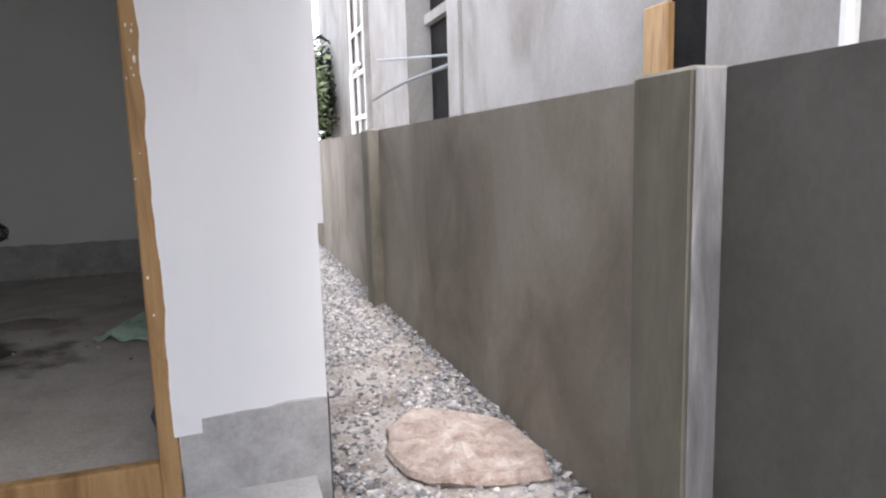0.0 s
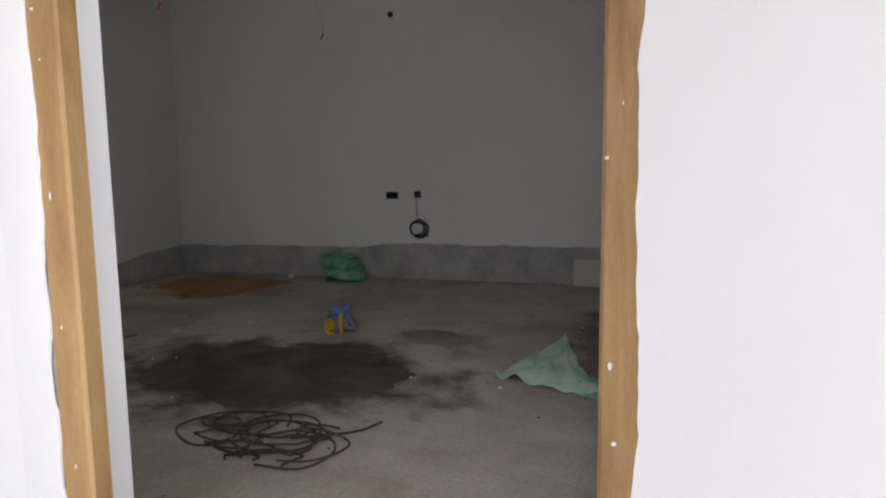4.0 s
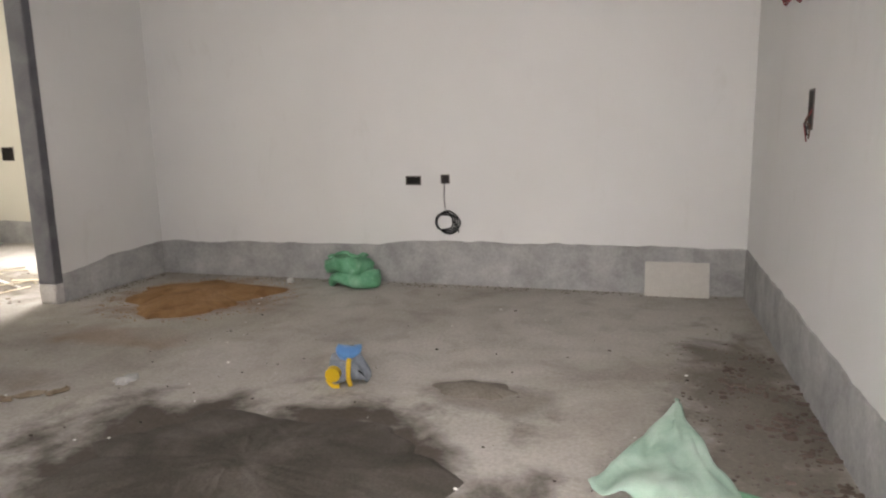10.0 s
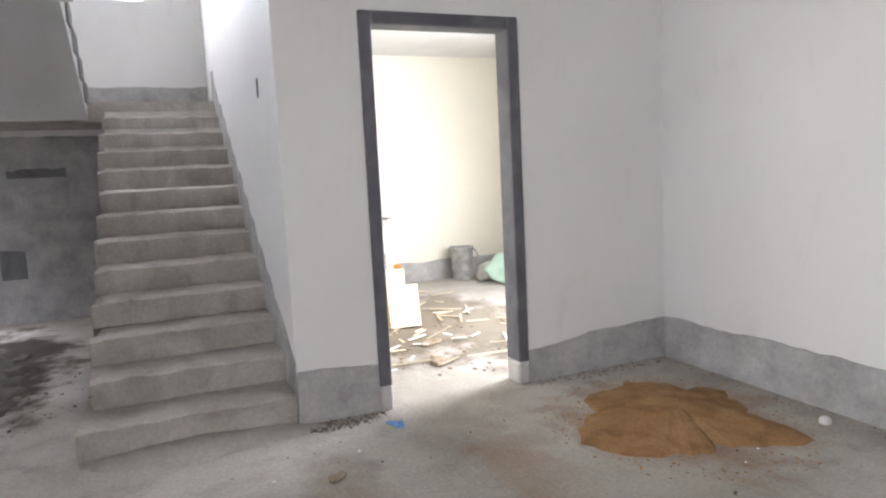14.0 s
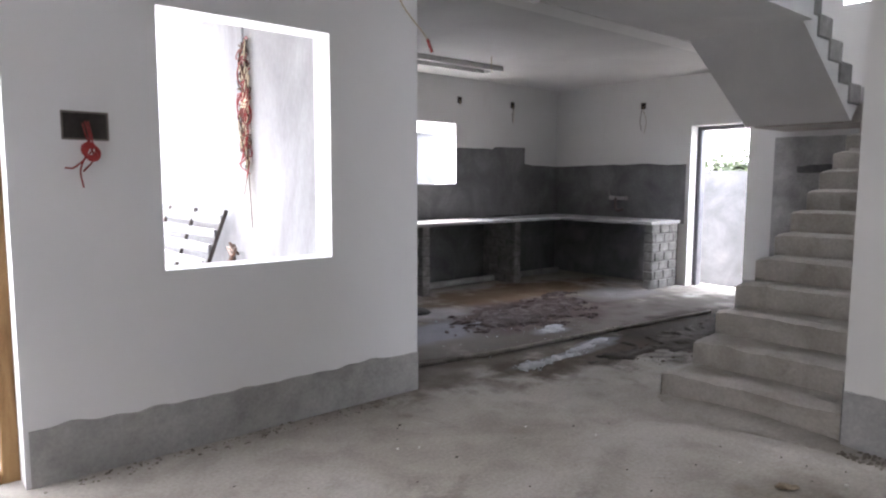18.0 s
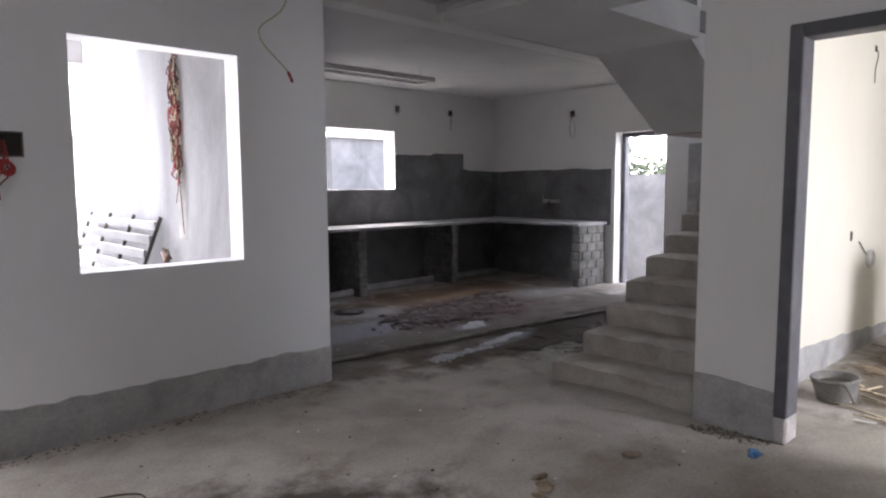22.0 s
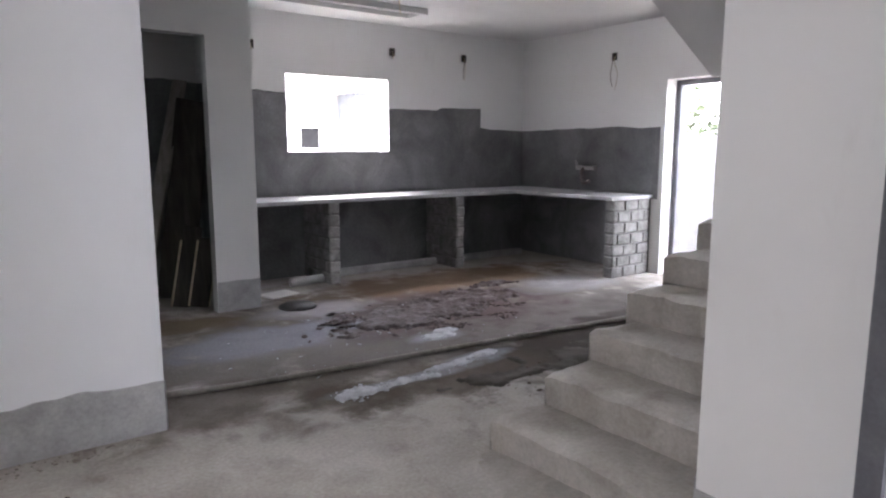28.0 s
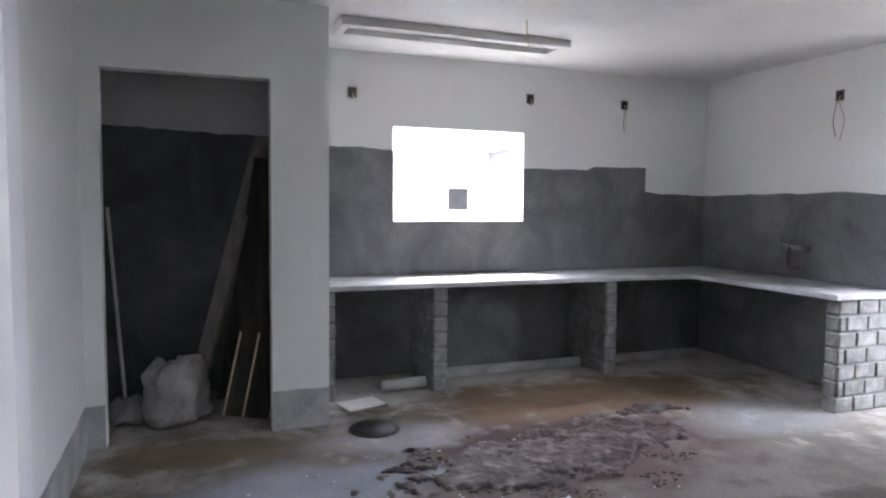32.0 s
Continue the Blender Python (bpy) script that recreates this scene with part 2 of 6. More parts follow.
# darker copy of the boundary render, with the near bay's shade in its colour
M_BOUND_SHADE = surface("shaded_boundary_render", (0.065, 0.063, 0.058), (0.09, 0.087, 0.08), (0.125, 0.12, 0.112), 1.6, 0.9, 45, 0.25, 0.008, stretch=(1, 1, 0.8), grain=0.12, span=0.24)
M_LIT_LIMECOAT = surface("lit_lime_streaked_render", (0.10, 0.10, 0.102), (0.165, 0.165, 0.168), (0.30, 0.30, 0.305), 5.0, 0.9, 45, 0.3, 0.006, stretch=(2, 1, 0.3), grain=0.15, span=0.2)
M_BACKWALL = surface("back_wall_render", (0.065, 0.067, 0.071), (0.09, 0.092, 0.097), (0.125, 0.127, 0.132), 1.8, 0.9, 45, 0.3, 0.008, grain=0.15)
M_UNDER = surface("counter_wall_render", (0.15, 0.152, 0.156), (0.22, 0.222, 0.228), (0.31, 0.313, 0.32), 2.6, 0.9, 60, 0.4, 0.012, grain=0.22)
M_MUDMAT = surface("trodden_mud", (0.030, 0.019, 0.018), (0.068, 0.047, 0.044), (0.165, 0.145, 0.145), 9.0, 0.75, 90, 0.6, 0.012, grain=0.35, distort=1.2, span=0.17)
M_PIER = surface("pier_render", (0.11, 0.102, 0.078), (0.165, 0.154, 0.124), (0.24, 0.225, 0.195), 2.2, 0.9, 45, 0.3, 0.008, stretch=(1, 1, 0.4), grain=0.12, span=0.2)
M_NEIGH = surface("neighbour_render", (0.17, 0.15, 0.134), (0.285, 0.272, 0.26), (0.37, 0.36, 0.352), 0.9, 0.9, 30, 0.3, 0.01, stretch=(1, 1, 0.6), grain=0.15, span=0.24)
M_GREYP = surface("porch_render", (0.21, 0.217, 0.23), (0.32, 0.328, 0.343), (0.42, 0.43, 0.445), 1.3, 0.9, 40, 0.3, 0.01, stretch=(1, 1, 0.4), grain=0.15)
M_WOOD = surface("teak_frame", (0.23, 0.125, 0.05), (0.36, 0.215, 0.095), (0.45, 0.29, 0.14), 3.0, 0.55, 90, 0.2, 0.003, stretch=(6, 6, 0.6), grain=0.25)
M_PLANK = surface("dusty_plank", (0.20, 0.15, 0.10), (0.33, 0.27, 0.20), (0.45, 0.40, 0.33), 3.0, 0.8, 80, 0.3, 0.004, stretch=(5, 5, 0.7), grain=0.3)
M_DARKWOOD = surface("dark_plank", (0.035, 0.03, 0.027), (0.06, 0.052, 0.047), (0.095, 0.083, 0.075), 3.0, 0.8, 80, 0.3, 0.004, stretch=(5, 5, 0.7))
M_OLDPLANK = surface("old_grey_plank", (0.20, 0.18, 0.16), (0.28, 0.26, 0.235), (0.36, 0.335, 0.31), 3.0, 0.85, 80, 0.3, 0.004, stretch=(5, 5, 0.7))
M_GREYPAINT = surface("grey_primer", (0.10, 0.10, 0.115), (0.135, 0.135, 0.15), (0.18, 0.18, 0.19), 4.0, 0.6, 90, 0.15, 0.003, grain=0.15)
M_WHITEPOST = surface("lime_plaster", (0.42, 0.40, 0.385), (0.52, 0.50, 0.485), (0.60, 0.585, 0.57), 6, 0.9, 60, 0.4, 0.006)
M_BLOCK = surface("cement_brick", (0.17, 0.166, 0.158), (0.265, 0.26, 0.25), (0.37, 0.365, 0.352), 9.0, 0.92, 70, 0.6, 0.01, grain=0.3)
M_MORTAR = surface("mortar", (0.16, 0.157, 0.148), (0.215, 0.212, 0.203), (0.27, 0.265, 0.26), 8, 0.95, 60, 0.5, 0.01)
M_SLAB = surface("counter_slab", (0.32, 0.32, 0.325), (0.44, 0.44, 0.445), (0.55, 0.55, 0.55), 3.0, 0.45, 70, 0.2, 0.004)
M_GRAVELBED = surface("gravel_bed", (0.21, 0.17, 0.145), (0.35, 0.32, 0.298), (0.48, 0.46, 0.445), 2.6, 0.95, 60, 0.8, 0.03, grain=0.5, span=0.18)
M_GROUND = surface("dusty_ground", (0.34, 0.31, 0.27), (0.45, 0.42, 0.385), (0.56, 0.535, 0.50), 0.5, 0.95, 25, 0.5, 0.02, grain=0.25)
M_PORCH = surface("porch_floor", (0.36, 0.35, 0.345), (0.46, 0.455, 0.45), (0.55, 0.545, 0.54), 1.5, 0.8, 45, 0.3, 0.006, grain=0.2)
M_ROCK = surface("pink_granite", (0.25, 0.19, 0.16), (0.40, 0.325, 0.287), (0.52, 0.47, 0.435), 9, 0.95, 60, 0.9, 0.03, grain=0.35)
M_SAND = surface("red_sand", (0.20, 0.105, 0.042), (0.31, 0.17, 0.072), (0.40, 0.24, 0.115), 5, 0.95, 120, 0.6, 0.01, grain=0.45)
M_MORTARHEAP = surface("dark_mortar_heap", (0.055, 0.048, 0.04), (0.085, 0.075, 0.063), (0.13, 0.115, 0.10), 3.5, 0.95, 90, 0.5, 0.01, grain=0.35)
M_GREYHEAP = surface("grey_sand_heap", (0.15, 0.13, 0.11), (0.21, 0.185, 0.155), (0.27, 0.24, 0.21), 5, 0.95, 90, 0.5, 0.01, grain=0.35)
M_SACK = surface("green_woven_sack", (0.09, 0.30, 0.165), (0.16, 0.44, 0.26), (0.30, 0.58, 0.40), 9, 0.55, 160, 0.3, 0.003, grain=0.15)
M_CLOTH = surface("pale_green_sack_cloth", (0.30, 0.46, 0.37), (0.43, 0.60, 0.50), (0.52, 0.66, 0.58), 6, 0.6, 180, 0.3, 0.003, grain=0.15)
M_WSACK = surface("dusty_white_sack", (0.28, 0.27, 0.25), (0.43, 0.42, 0.40), (0.57, 0.56, 0.54), 7, 0.8, 120, 0.4, 0.006, grain=0.3)
M_TILE = surface("tile_face", (0.47, 0.45, 0.41), (0.53, 0.51, 0.47), (0.58, 0.56, 0.52), 3, 0.5, 60, 0.1, 0.002, grain=0.08)
M_CARTON = surface("cream_carton", (0.62, 0.57, 0.42), (0.72, 0.67, 0.53), (0.80, 0.76, 0.64), 4, 0.75, 80, 0.15, 0.002, grain=0.1)
M_ORANGE = tinted("orange_board", (0.50, 0.25, 0.06))
M_DRUM = surface("soiled_drum", (0.055, 0.053, 0.047), (0.27, 0.26, 0.235), (0.44, 0.43, 0.39), 5.0, 0.7, 60, 0.3, 0.004, stretch=(1, 1, 0.7), grain=0.3, span=0.15)
M_BUCKET = surface("cement_bucket", (0.20, 0.20, 0.195), (0.36, 0.36, 0.35), (0.55, 0.55, 0.53), 7, 0.7, 60, 0.3, 0.004)
M_BLACK = tinted("black_plastic", (0.022, 0.022, 0.024), 0.3, 0.5)
M_BOXGREY = tinted("switch_box_metal", (0.13, 0.115, 0.105), 0.25, 0.55)
M_HOLE = tinted("box_inside", (0.035, 0.03, 0.028), 0.3, 0.9)
M_RED = tinted("red_wire", (0.27, 0.032, 0.032), 0.2, 0.4)
M_BROWN = tinted("brown_wire", (0.09, 0.045, 0.03), 0.25, 0.5)
M_DARKCABLE = tinted("dark_brown_cable", (0.055, 0.042, 0.036), 0.3, 0.6)
M_CREAMWIRE = tinted("cream_wire", (0.48, 0.42, 0.30), 0.15, 0.5)
M_PVC = tinted("white_pvc", (0.62, 0.62, 0.61), 0.08, 0.45)
M_DUSTPIPE = surface("dusty_pipe", (0.17, 0.155, 0.135), (0.25, 0.235, 0.21), (0.35, 0.33, 0.30), 6, 0.75, 60, 0.2, 0.003)
M_BLUE = tinted("blue_plastic", (0.09, 0.24, 0.50), 0.15, 0.35)
M_YELLOW = tinted("yellow_plastic", (0.62, 0.40, 0.02), 0.12, 0.4)
M_CLEARBAG = tinted("grey_film", (0.32, 0.36, 0.42), 0.25, 0.25)
M_NAVY = tinted("navy_sack", (0.03, 0.035, 0.07), 0.3, 0.5)
M_STEEL = tinted("primer_steel", (0.19, 0.197, 0.21), 0.15, 0.5, metal=0.3)
M_IRON = tinted("dark_iron", (0.10, 0.085, 0.08), 0.3, 0.6, metal=0.4)
M_CHROME = tinted("tap_chrome", (0.42, 0.41, 0.40), 0.2, 0.35, metal=0.8)
M_WHITE = tinted("white_bit", (0.72, 0.71, 0.68), 0.08, 0.6)
M_SPLINTER = tinted("pale_splinter", (0.58, 0.50, 0.36), 0.25, 0.8)
M_BARK = tinted("tree_bark", (0.10, 0.075, 0.05), 0.3, 0.9)
M_LEAF = tinted("tree_leaf", (0.135, 0.175, 0.095), 0.45, 0.6, relief=0)
# near-black colour that stands in for the shade of unlit rooms
M_UNLIT = tinted("unlit_room_shade", (0.026, 0.025, 0.025), 0.2, 0.9)
M_UNLIT.node_tree.nodes["Principled BSDF"].inputs["Specular IOR Level"].default_value = 0.0
M_PAPER = surface("torn_brown_paper", (0.16, 0.115, 0.075), (0.26, 0.20, 0.14), (0.38, 0.31, 0.235), 9, 0.85, 80, 0.4, 0.006)
M_MUDCLOD = tinted("mud_clod", (0.11, 0.085, 0.07), 0.35, 0.95)
M_LIMEMAT = surface("lime_splash", (0.36, 0.38, 0.42), (0.52, 0.54, 0.58), (0.66, 0.68, 0.71), 8, 0.85, 60, 0.5, 0.008)


def gravel_material():
    m, nt, b = mat("crushed_stone", 0.9)
    g = nt.nodes.new("ShaderNodeNewGeometry")
    c = ramp(nt, g.outputs["Random Per Island"], [(0.0, (0.13, 0.13, 0.138)), (0.5, (0.30, 0.30, 0.313)), (1.0, (0.57, 0.557, 0.545))])
    f = noise_tex(nt, coords(nt), 80, 3)
    nt.links.new(mix(nt, 1.0, c, ramp(nt, f, [(0.3, (0.7,) * 3), (0.7, (1.1,) * 3)]), "MULTIPLY"), b.inputs["Base Color"])
    return m


def clear_material():
    m, nt, b = mat("clear_bottle", 0.08)
    b.inputs["Transmission Weight"].default_value = 1.0
    b.inputs["IOR"].default_value = 1.06
    b.inputs["Base Color"].default_value = (0.9, 0.95, 1.0, 1)
    return m


M_GRAVEL = gravel_material()
M_CLEAR = clear_material()
M_RAG = surface("muddy_rag", (0.022, 0.016, 0.016), (0.045, 0.032, 0.031), (0.10, 0.078, 0.076), 9, 0.9, 90, 0.4, 0.005)
# grey of the ceiling slot and of the painted ceiling shadow lines
M_SHADE_AND_SLOT = surface("ceiling_shade_and_slot_grey", (0.17, 0.165, 0.16), (0.22, 0.215, 0.21), (0.27, 0.265, 0.26), 6, 0.9, 80, 0.2, 0.002)


# ---- building blocks ----
def box(bm, x0, x1, y0, y1, z0, z1):
    v = [bm.verts.new((x, y, z)) for z in (z0, z1) for y in (y0, y1) for x in (x0, x1)]
    for f in ((0, 2, 3, 1), (4, 5, 7, 6), (0, 1, 5, 4), (2, 6, 7, 3), (0, 4, 6, 2), (1, 3, 7, 5)):
        bm.faces.new([v[i] for i in f])


def boxes(*dims):
    bm = bmesh.new()
    for d in dims:
        box(bm, *d)
    return bm


def bevelled(bm, r=0.004, seg=1):
    bmesh.ops.bevel(bm, geom=bm.edges[:], offset=r, segments=seg, affect="EDGES", clamp_overlap=True)
    return bm


def mesh_of(name, bm, material, smooth=False):
    me = bpy.data.meshes.new(name)
    bmesh.ops.recalc_face_normals(bm, faces=bm.faces[:])
    bm.to_mesh(me)
    bm.free()
    if smooth:
        me.shade_smooth()
    me.materials.append(material)
    return me


def part(name, bm, material, parent, label="", smooth=False):
    ob = new(name, mesh_of(name, bm, material, smooth))
    ob.parent = parent
    if label:
        ob["label"] = label
    return ob


def thing(name, label, category, at=(0, 0, 0), turn=0.0, group="", kind=""):
    ob = new(name)
    ob.empty_display_size = 0.1
    ob.matrix_world = pose(*at, 0, 0, turn)
    return tagged(ob, label, category, group, kind)


def single(name, bm, material, label, category, at=(0, 0, 0), turn=0.0, group="", kind="", smooth=False):
    ob = new(name, mesh_of(name, bm, material, smooth))
    ob.matrix_world = pose(*at, 0, 0, turn)
    return tagged(ob, label, category, group, kind)


def structure(name, bm, material, label, category="structure", smooth=False):
    return single(name, bm, material, label, category, kind="structure", smooth=smooth)


def slab_with_holes(axis, c0, c1, a0, a1, z0, z1, holes=()):
    """A wall between c0 and c1 across axis, a0..a1 along, z0..z1 up, with rectangular holes (a0, a1, z0, z1). axis 'z' lies flat: a is x, z is y."""
    us = sorted({a0, a1, *[h[0] for h in holes], *[h[1] for h in holes]})
    vs = sorted({z0, z1, *[h[2] for h in holes], *[h[3] for h in holes]})
    us = [u for u in us if a0 <= u <= a1]
    vs = [v for v in vs if z0 <= v <= z1]

    def solid(i, j):
        if not (0 <= i < len(us) - 1 and 0 <= j < len(vs) - 1):
            return False
        u, v = (us[i] + us[i + 1]) / 2, (vs[j] + vs[j + 1]) / 2
        return not any(h[0] < u < h[1] and h[2] < v < h[3] for h in holes)

    bm = bmesh.new()
    made = {}

    def vert(c, u, v):
        p = {"x": (c, u, v), "y": (u, c, v), "z": (u, v, c)}[axis]
        if p not in made:
            made[p] = bm.verts.new(p)
        return made[p]

    for i in range(len(us) - 1):
        for j in range(len(vs) - 1):
            if not solid(i, j):
                continue
            u0, u1, v0, v1 = us[i], us[i + 1], vs[j], vs[j + 1]
            for c in (c0, c1):
                bm.faces.new([vert(c, u0, v0), vert(c, u1, v0), vert(c, u1, v1), vert(c, u0, v1)])
            for di, dj, e in ((-1, 0, ((u0, v0), (u0, v1))), (1, 0, ((u1, v0), (u1, v1))), (0, -1, ((u0, v0), (u1, v0))), (0, 1, ((u0, v1), (u1, v1)))):
                if not solid(i + di, j + dj):
                    (p, q), (r, s) = e
                    bm.faces.new([vert(c0, p, q), vert(c0, r, s), vert(c1, r, s), vert(c1, p, q)])
    return bm


def band(axis, c, side, a0, a1, tops, z0=0.0, proud=0.007, wob=0.02, seed=0.0, holes=()):
    """A coat of raw cement on a wall face at c, standing proud to the side (+1 or -1), with an uneven top edge. tops: (a, height) pairs."""
    n = max(6, int(abs(a1 - a0) / 0.04))
    bm = bmesh.new()
    rows = []
    for i in range(n + 1):
        a = a0 + (a1 - a0) * i / n
        t = np.interp(a, [p[0] for p in tops], [p[1] for p in tops])
        t += wob * (noise.noise((a * 3.1, seed, 0)) + 0.5 * noise.noise((a * 11, seed, 3)))
        d = proud * (1 + 0.3 * noise.noise((a * 2, seed, 9)))
        col = []
        for z, dd in ((z0, d), (z0 + (t - z0) * 0.5, d), (t - 0.004, d), (t, 0.0005)):
            p = c + side * dd
            col.append(bm.verts.new({"x": (p, a, z), "y": (a, p, z)}[axis]))
        rows.append(col)
    for r, s in zip(rows, rows[1:]):
        for k in range(3):
            bm.faces.new([r[k], s[k], s[k + 1], r[k + 1]])
    return bm


def tube(bm, pts, r, sides=6, closed=False):
    """A round bar swept along points."""
    pts = [Vector(p) for p in pts]
    rings = []
    n = len(pts)
    up = Vector((0.13, 0.31, 0.94))
    for i, p in enumerate(pts):
        a = pts[(i - 1) % n] if (closed or i > 0) else p
        b = pts[(i + 1) % n] if (closed or i < n - 1) else p
        d = (b - a).normalized() if (b - a).length > 1e-6 else Vector((0, 0, 1))
        if abs(d.dot(up)) > 0.97:
            up = Vector((0.9, 0.3, 0.2))
        s = d.cross(up).normalized()
        u = s.cross(d)
        rings.append([bm.verts.new(p + r * (math.cos(k * math.tau / sides) * s + math.sin(k * math.tau / sides) * u)) for k in range(sides)])
    pairs = list(zip(rings, rings[1:])) + ([(rings[-1], rings[0])] if closed else [])
    for q, w in pairs:
        for k in range(sides):
            bm.faces.new([q[k], q[(k + 1) % sides], w[(k + 1) % sides], w[k]])
    if not closed:
        bm.faces.new(rings[0][::-1])
        bm.faces.new(rings[-1])
    return bm


def curve_pts(keys, n=8):
    """A smooth run through key points."""
    keys = [Vector(k) for k in keys]
    ext = [2 * keys[0] - keys[1], *keys, 2 * keys[-1] - keys[-2]]
    out = []
    for i in range(1, len(ext) - 2):
        p0, p1, p2, p3 = ext[i - 1:i + 3]
        for k in range(n):
            t = k / n
            out.append(0.5 * (2 * p1 + (p2 - p0) * t + (2 * p0 - 5 * p1 + 4 * p2 - p3) * t * t + (3 * p1 - p0 - 3 * p2 + p3) * t ** 3))
    out.append(keys[-1])
    return out


def wire(keys, r=0.003, sides=5, n=7):
    return tube(bmesh.new(), curve_pts(keys, n), r, sides)


def lathe(profile, sides=28, wobble=0.0, freq=3.0, seed=0.0, squash=(1, 1)):
    """A turned body from (radius, height) pairs, closed at both ends where the radius is above nothing, crumpled by wobble."""
    bm = bmesh.new()
    rings = []
    for r, z in profile:
        ring = []
        for k in range(sides):
            a = k * math.tau / sides
            p = Vector((r * math.cos(a) * squash[0], r * math.sin(a) * squash[1], z))
            if wobble:
                p += wobble * noise.noise_vector(p * freq + Vector((seed, seed * 1.7, 0)))
            ring.append(bm.verts.new(p))
        rings.append(ring)
    for q, w in zip(rings, rings[1:]):
        for k in range(sides):
            bm.faces.new([q[k], q[(k + 1) % sides], w[(k + 1) % sides], w[k]])
    bm.faces.new(rings[0][::-1])
    bm.faces.new(rings[-1])
    return bm


def heap(cx, cy, rx, ry, h, seed, cells=44, rough=0.25):
    """A low heap with an uneven rim that feathers out onto the floor."""
    bm = bmesh.new()
    rings = []
    for i in range(13):
        f = i / 12
        ring = []
        for k in range(cells):
            a = k * math.tau / cells
            edge = 1 + rough * noise.noise((math.cos(a) * 1.6 + seed, math.sin(a) * 1.6, seed)) + 0.3 * rough * noise.noise((math.cos(a) * 6, math.sin(a) * 6, seed))
            x, y = cx + rx * f * edge * math.cos(a), cy + ry * f * edge * math.sin(a)
            z = h * (1 - f ** 1.7) + 0.22 * h * (1 - f) * noise.noise((x * 7, y * 7, seed)) + 0.05 * h * noise.noise((x * 30, y * 30, seed))
            ring.append(bm.verts.new((x, y, z if i < 12 else -0.008)))
        rings.append(ring)
    for q, w in zip(rings, rings[1:]):
        for k in range(cells):
            bm.faces.new([q[k], q[(k + 1) % cells], w[(k + 1) % cells], w[k]])
    bm.faces.new(rings[0])
    return bm


def lump(bm, at, size, seed, squash=(1, 1, 0.6), sub=1):
    """An angular stone."""
    r = bmesh.ops.create_icosphere(bm, subdivisions=sub, radius=1.0)
    for v in r["verts"]:
        p = v.co.copy()
        k = 1 + 0.35 * noise.noise(p * 1.3 + Vector((seed, seed * 2.3, seed * 0.7)))
        v.co = Vector(at) + Vector((p.x * squash[0], p.y * squash[1], p.z * squash[2])) * size * k
    return bm


def sheet(name, nx, ny, fn, material, parent=None, thick=0.003, label=""):
    """A limp sheet: fn(u, v) gives its points; it has thickness."""
    bm = bmesh.new()
    top = [[bm.verts.new(fn(i / nx, j / ny)) for j in range(ny + 1)] for i in range(nx + 1)]
    low = [[bm.verts.new(v.co - Vector((0, 0, thick))) for v in row] for row in top]
    for i in range(nx):
        for j in range(ny):
            bm.faces.new([top[i][j], top[i + 1][j], top[i + 1][j + 1], top[i][j + 1]])
            bm.faces.new([low[i][j + 1], low[i + 1][j + 1], low[i + 1][j], low[i][j]])
    for i in range(nx):
        for j in (0, ny):
            bm.faces.new([top[i][j], top[i + 1][j], low[i + 1][j], low[i][j]])
    for j in range(ny):
        for i in (0, nx):
            bm.faces.new([top[i][j], top[i][j + 1], low[i][j + 1], low[i][j]])
    return part(name, bm, material, parent, label, smooth=True)

# ---- plan: x east, y north, metres; living room's north-west corner at the origin ----
XE, YS, YSO = 4.56, -4.565, -4.74
XK, YK = -4.215, -7.815
XB, YB0, YB1 = -4.0, -2.29, 1.12
XP = 1.20
YST = -2.44
GROUND, PORCH = -0.27, -0.09

# floors
floor = structure("floor", slab_with_holes("z", -0.26, 0.0, -4.5, 4.89, -8.04, 1.32, [(1.30, 4.89, -8.04, YSO), (0.0, 4.89, 0.2, 1.32)]), M_FLOOR, "raw cement floor with dust, damp stains and lime splashes", "floor")
structure("porch_roof", boxes((1.30, 5.05, -7.45, YSO - 0.002, 2.75, 2.9), (1.80, 5.04, -7.44, -7.25, 2.44, 2.752)), M_WALL_OUT, "white porch slab with a front beam", "roof")
structure("porch_floor", slab_with_holes("z", GROUND - 0.2, PORCH, 1.30, 4.85, -7.45, YSO), M_PORCH, "pale cement porch floor outside the front door", "floor")

# walls
structure("wall_north", slab_with_holes("y", 0.0, 0.2, 0.0, 4.89, -0.4, 3.0), M_WALL, "white painted wall with raw cement along its foot", "wall")
structure("wall_west", slab_with_holes("x", -0.12, 0.0, YB0, YB1, 0.0, 3.0, [(-1.995, -1.056, 0.0, 2.15)]), M_WALL, "white painted wall with a doorway to the bedroom", "wall")
structure("wall_east", slab_with_holes("x", XE, 4.89, YS, 0.0, -0.4, 3.0, [(-3.93, -2.53, 0.925, 2.12)]), M_WALL, "white painted wall with an open window hole", "wall")
structure("wall_south", slab_with_holes("y", YSO, YS, 1.066, 4.906, -0.4, 3.0, [(3.24, 4.385, -0.03, 2.15), (1.689, 2.618, 0.906, 2.15)]), M_WALL_OUT, "white painted front wall with the entrance and a window hole", "wall")
structure("wall_corner_pillar", boxes((4.89, 4.906, YS, -4.30, -0.4, 3.0)), M_WALL_OUT, "white primed corner pillar of the house", "pillar")
structure("window_surround", slab_with_holes("x", 4.89, 4.987, -4.29, -2.15, 0.81, 2.35, [(-4.05, -2.40, 0.92, 2.2)]), M_WALL_OUT, "white projecting window surround", "window surround")
structure("wall_stairs", slab_with_holes("y", YST, YB0, -4.5, 0.0, 0.0, 5.2), M_WALL, "tall white wall between stairs and bedroom", "wall")
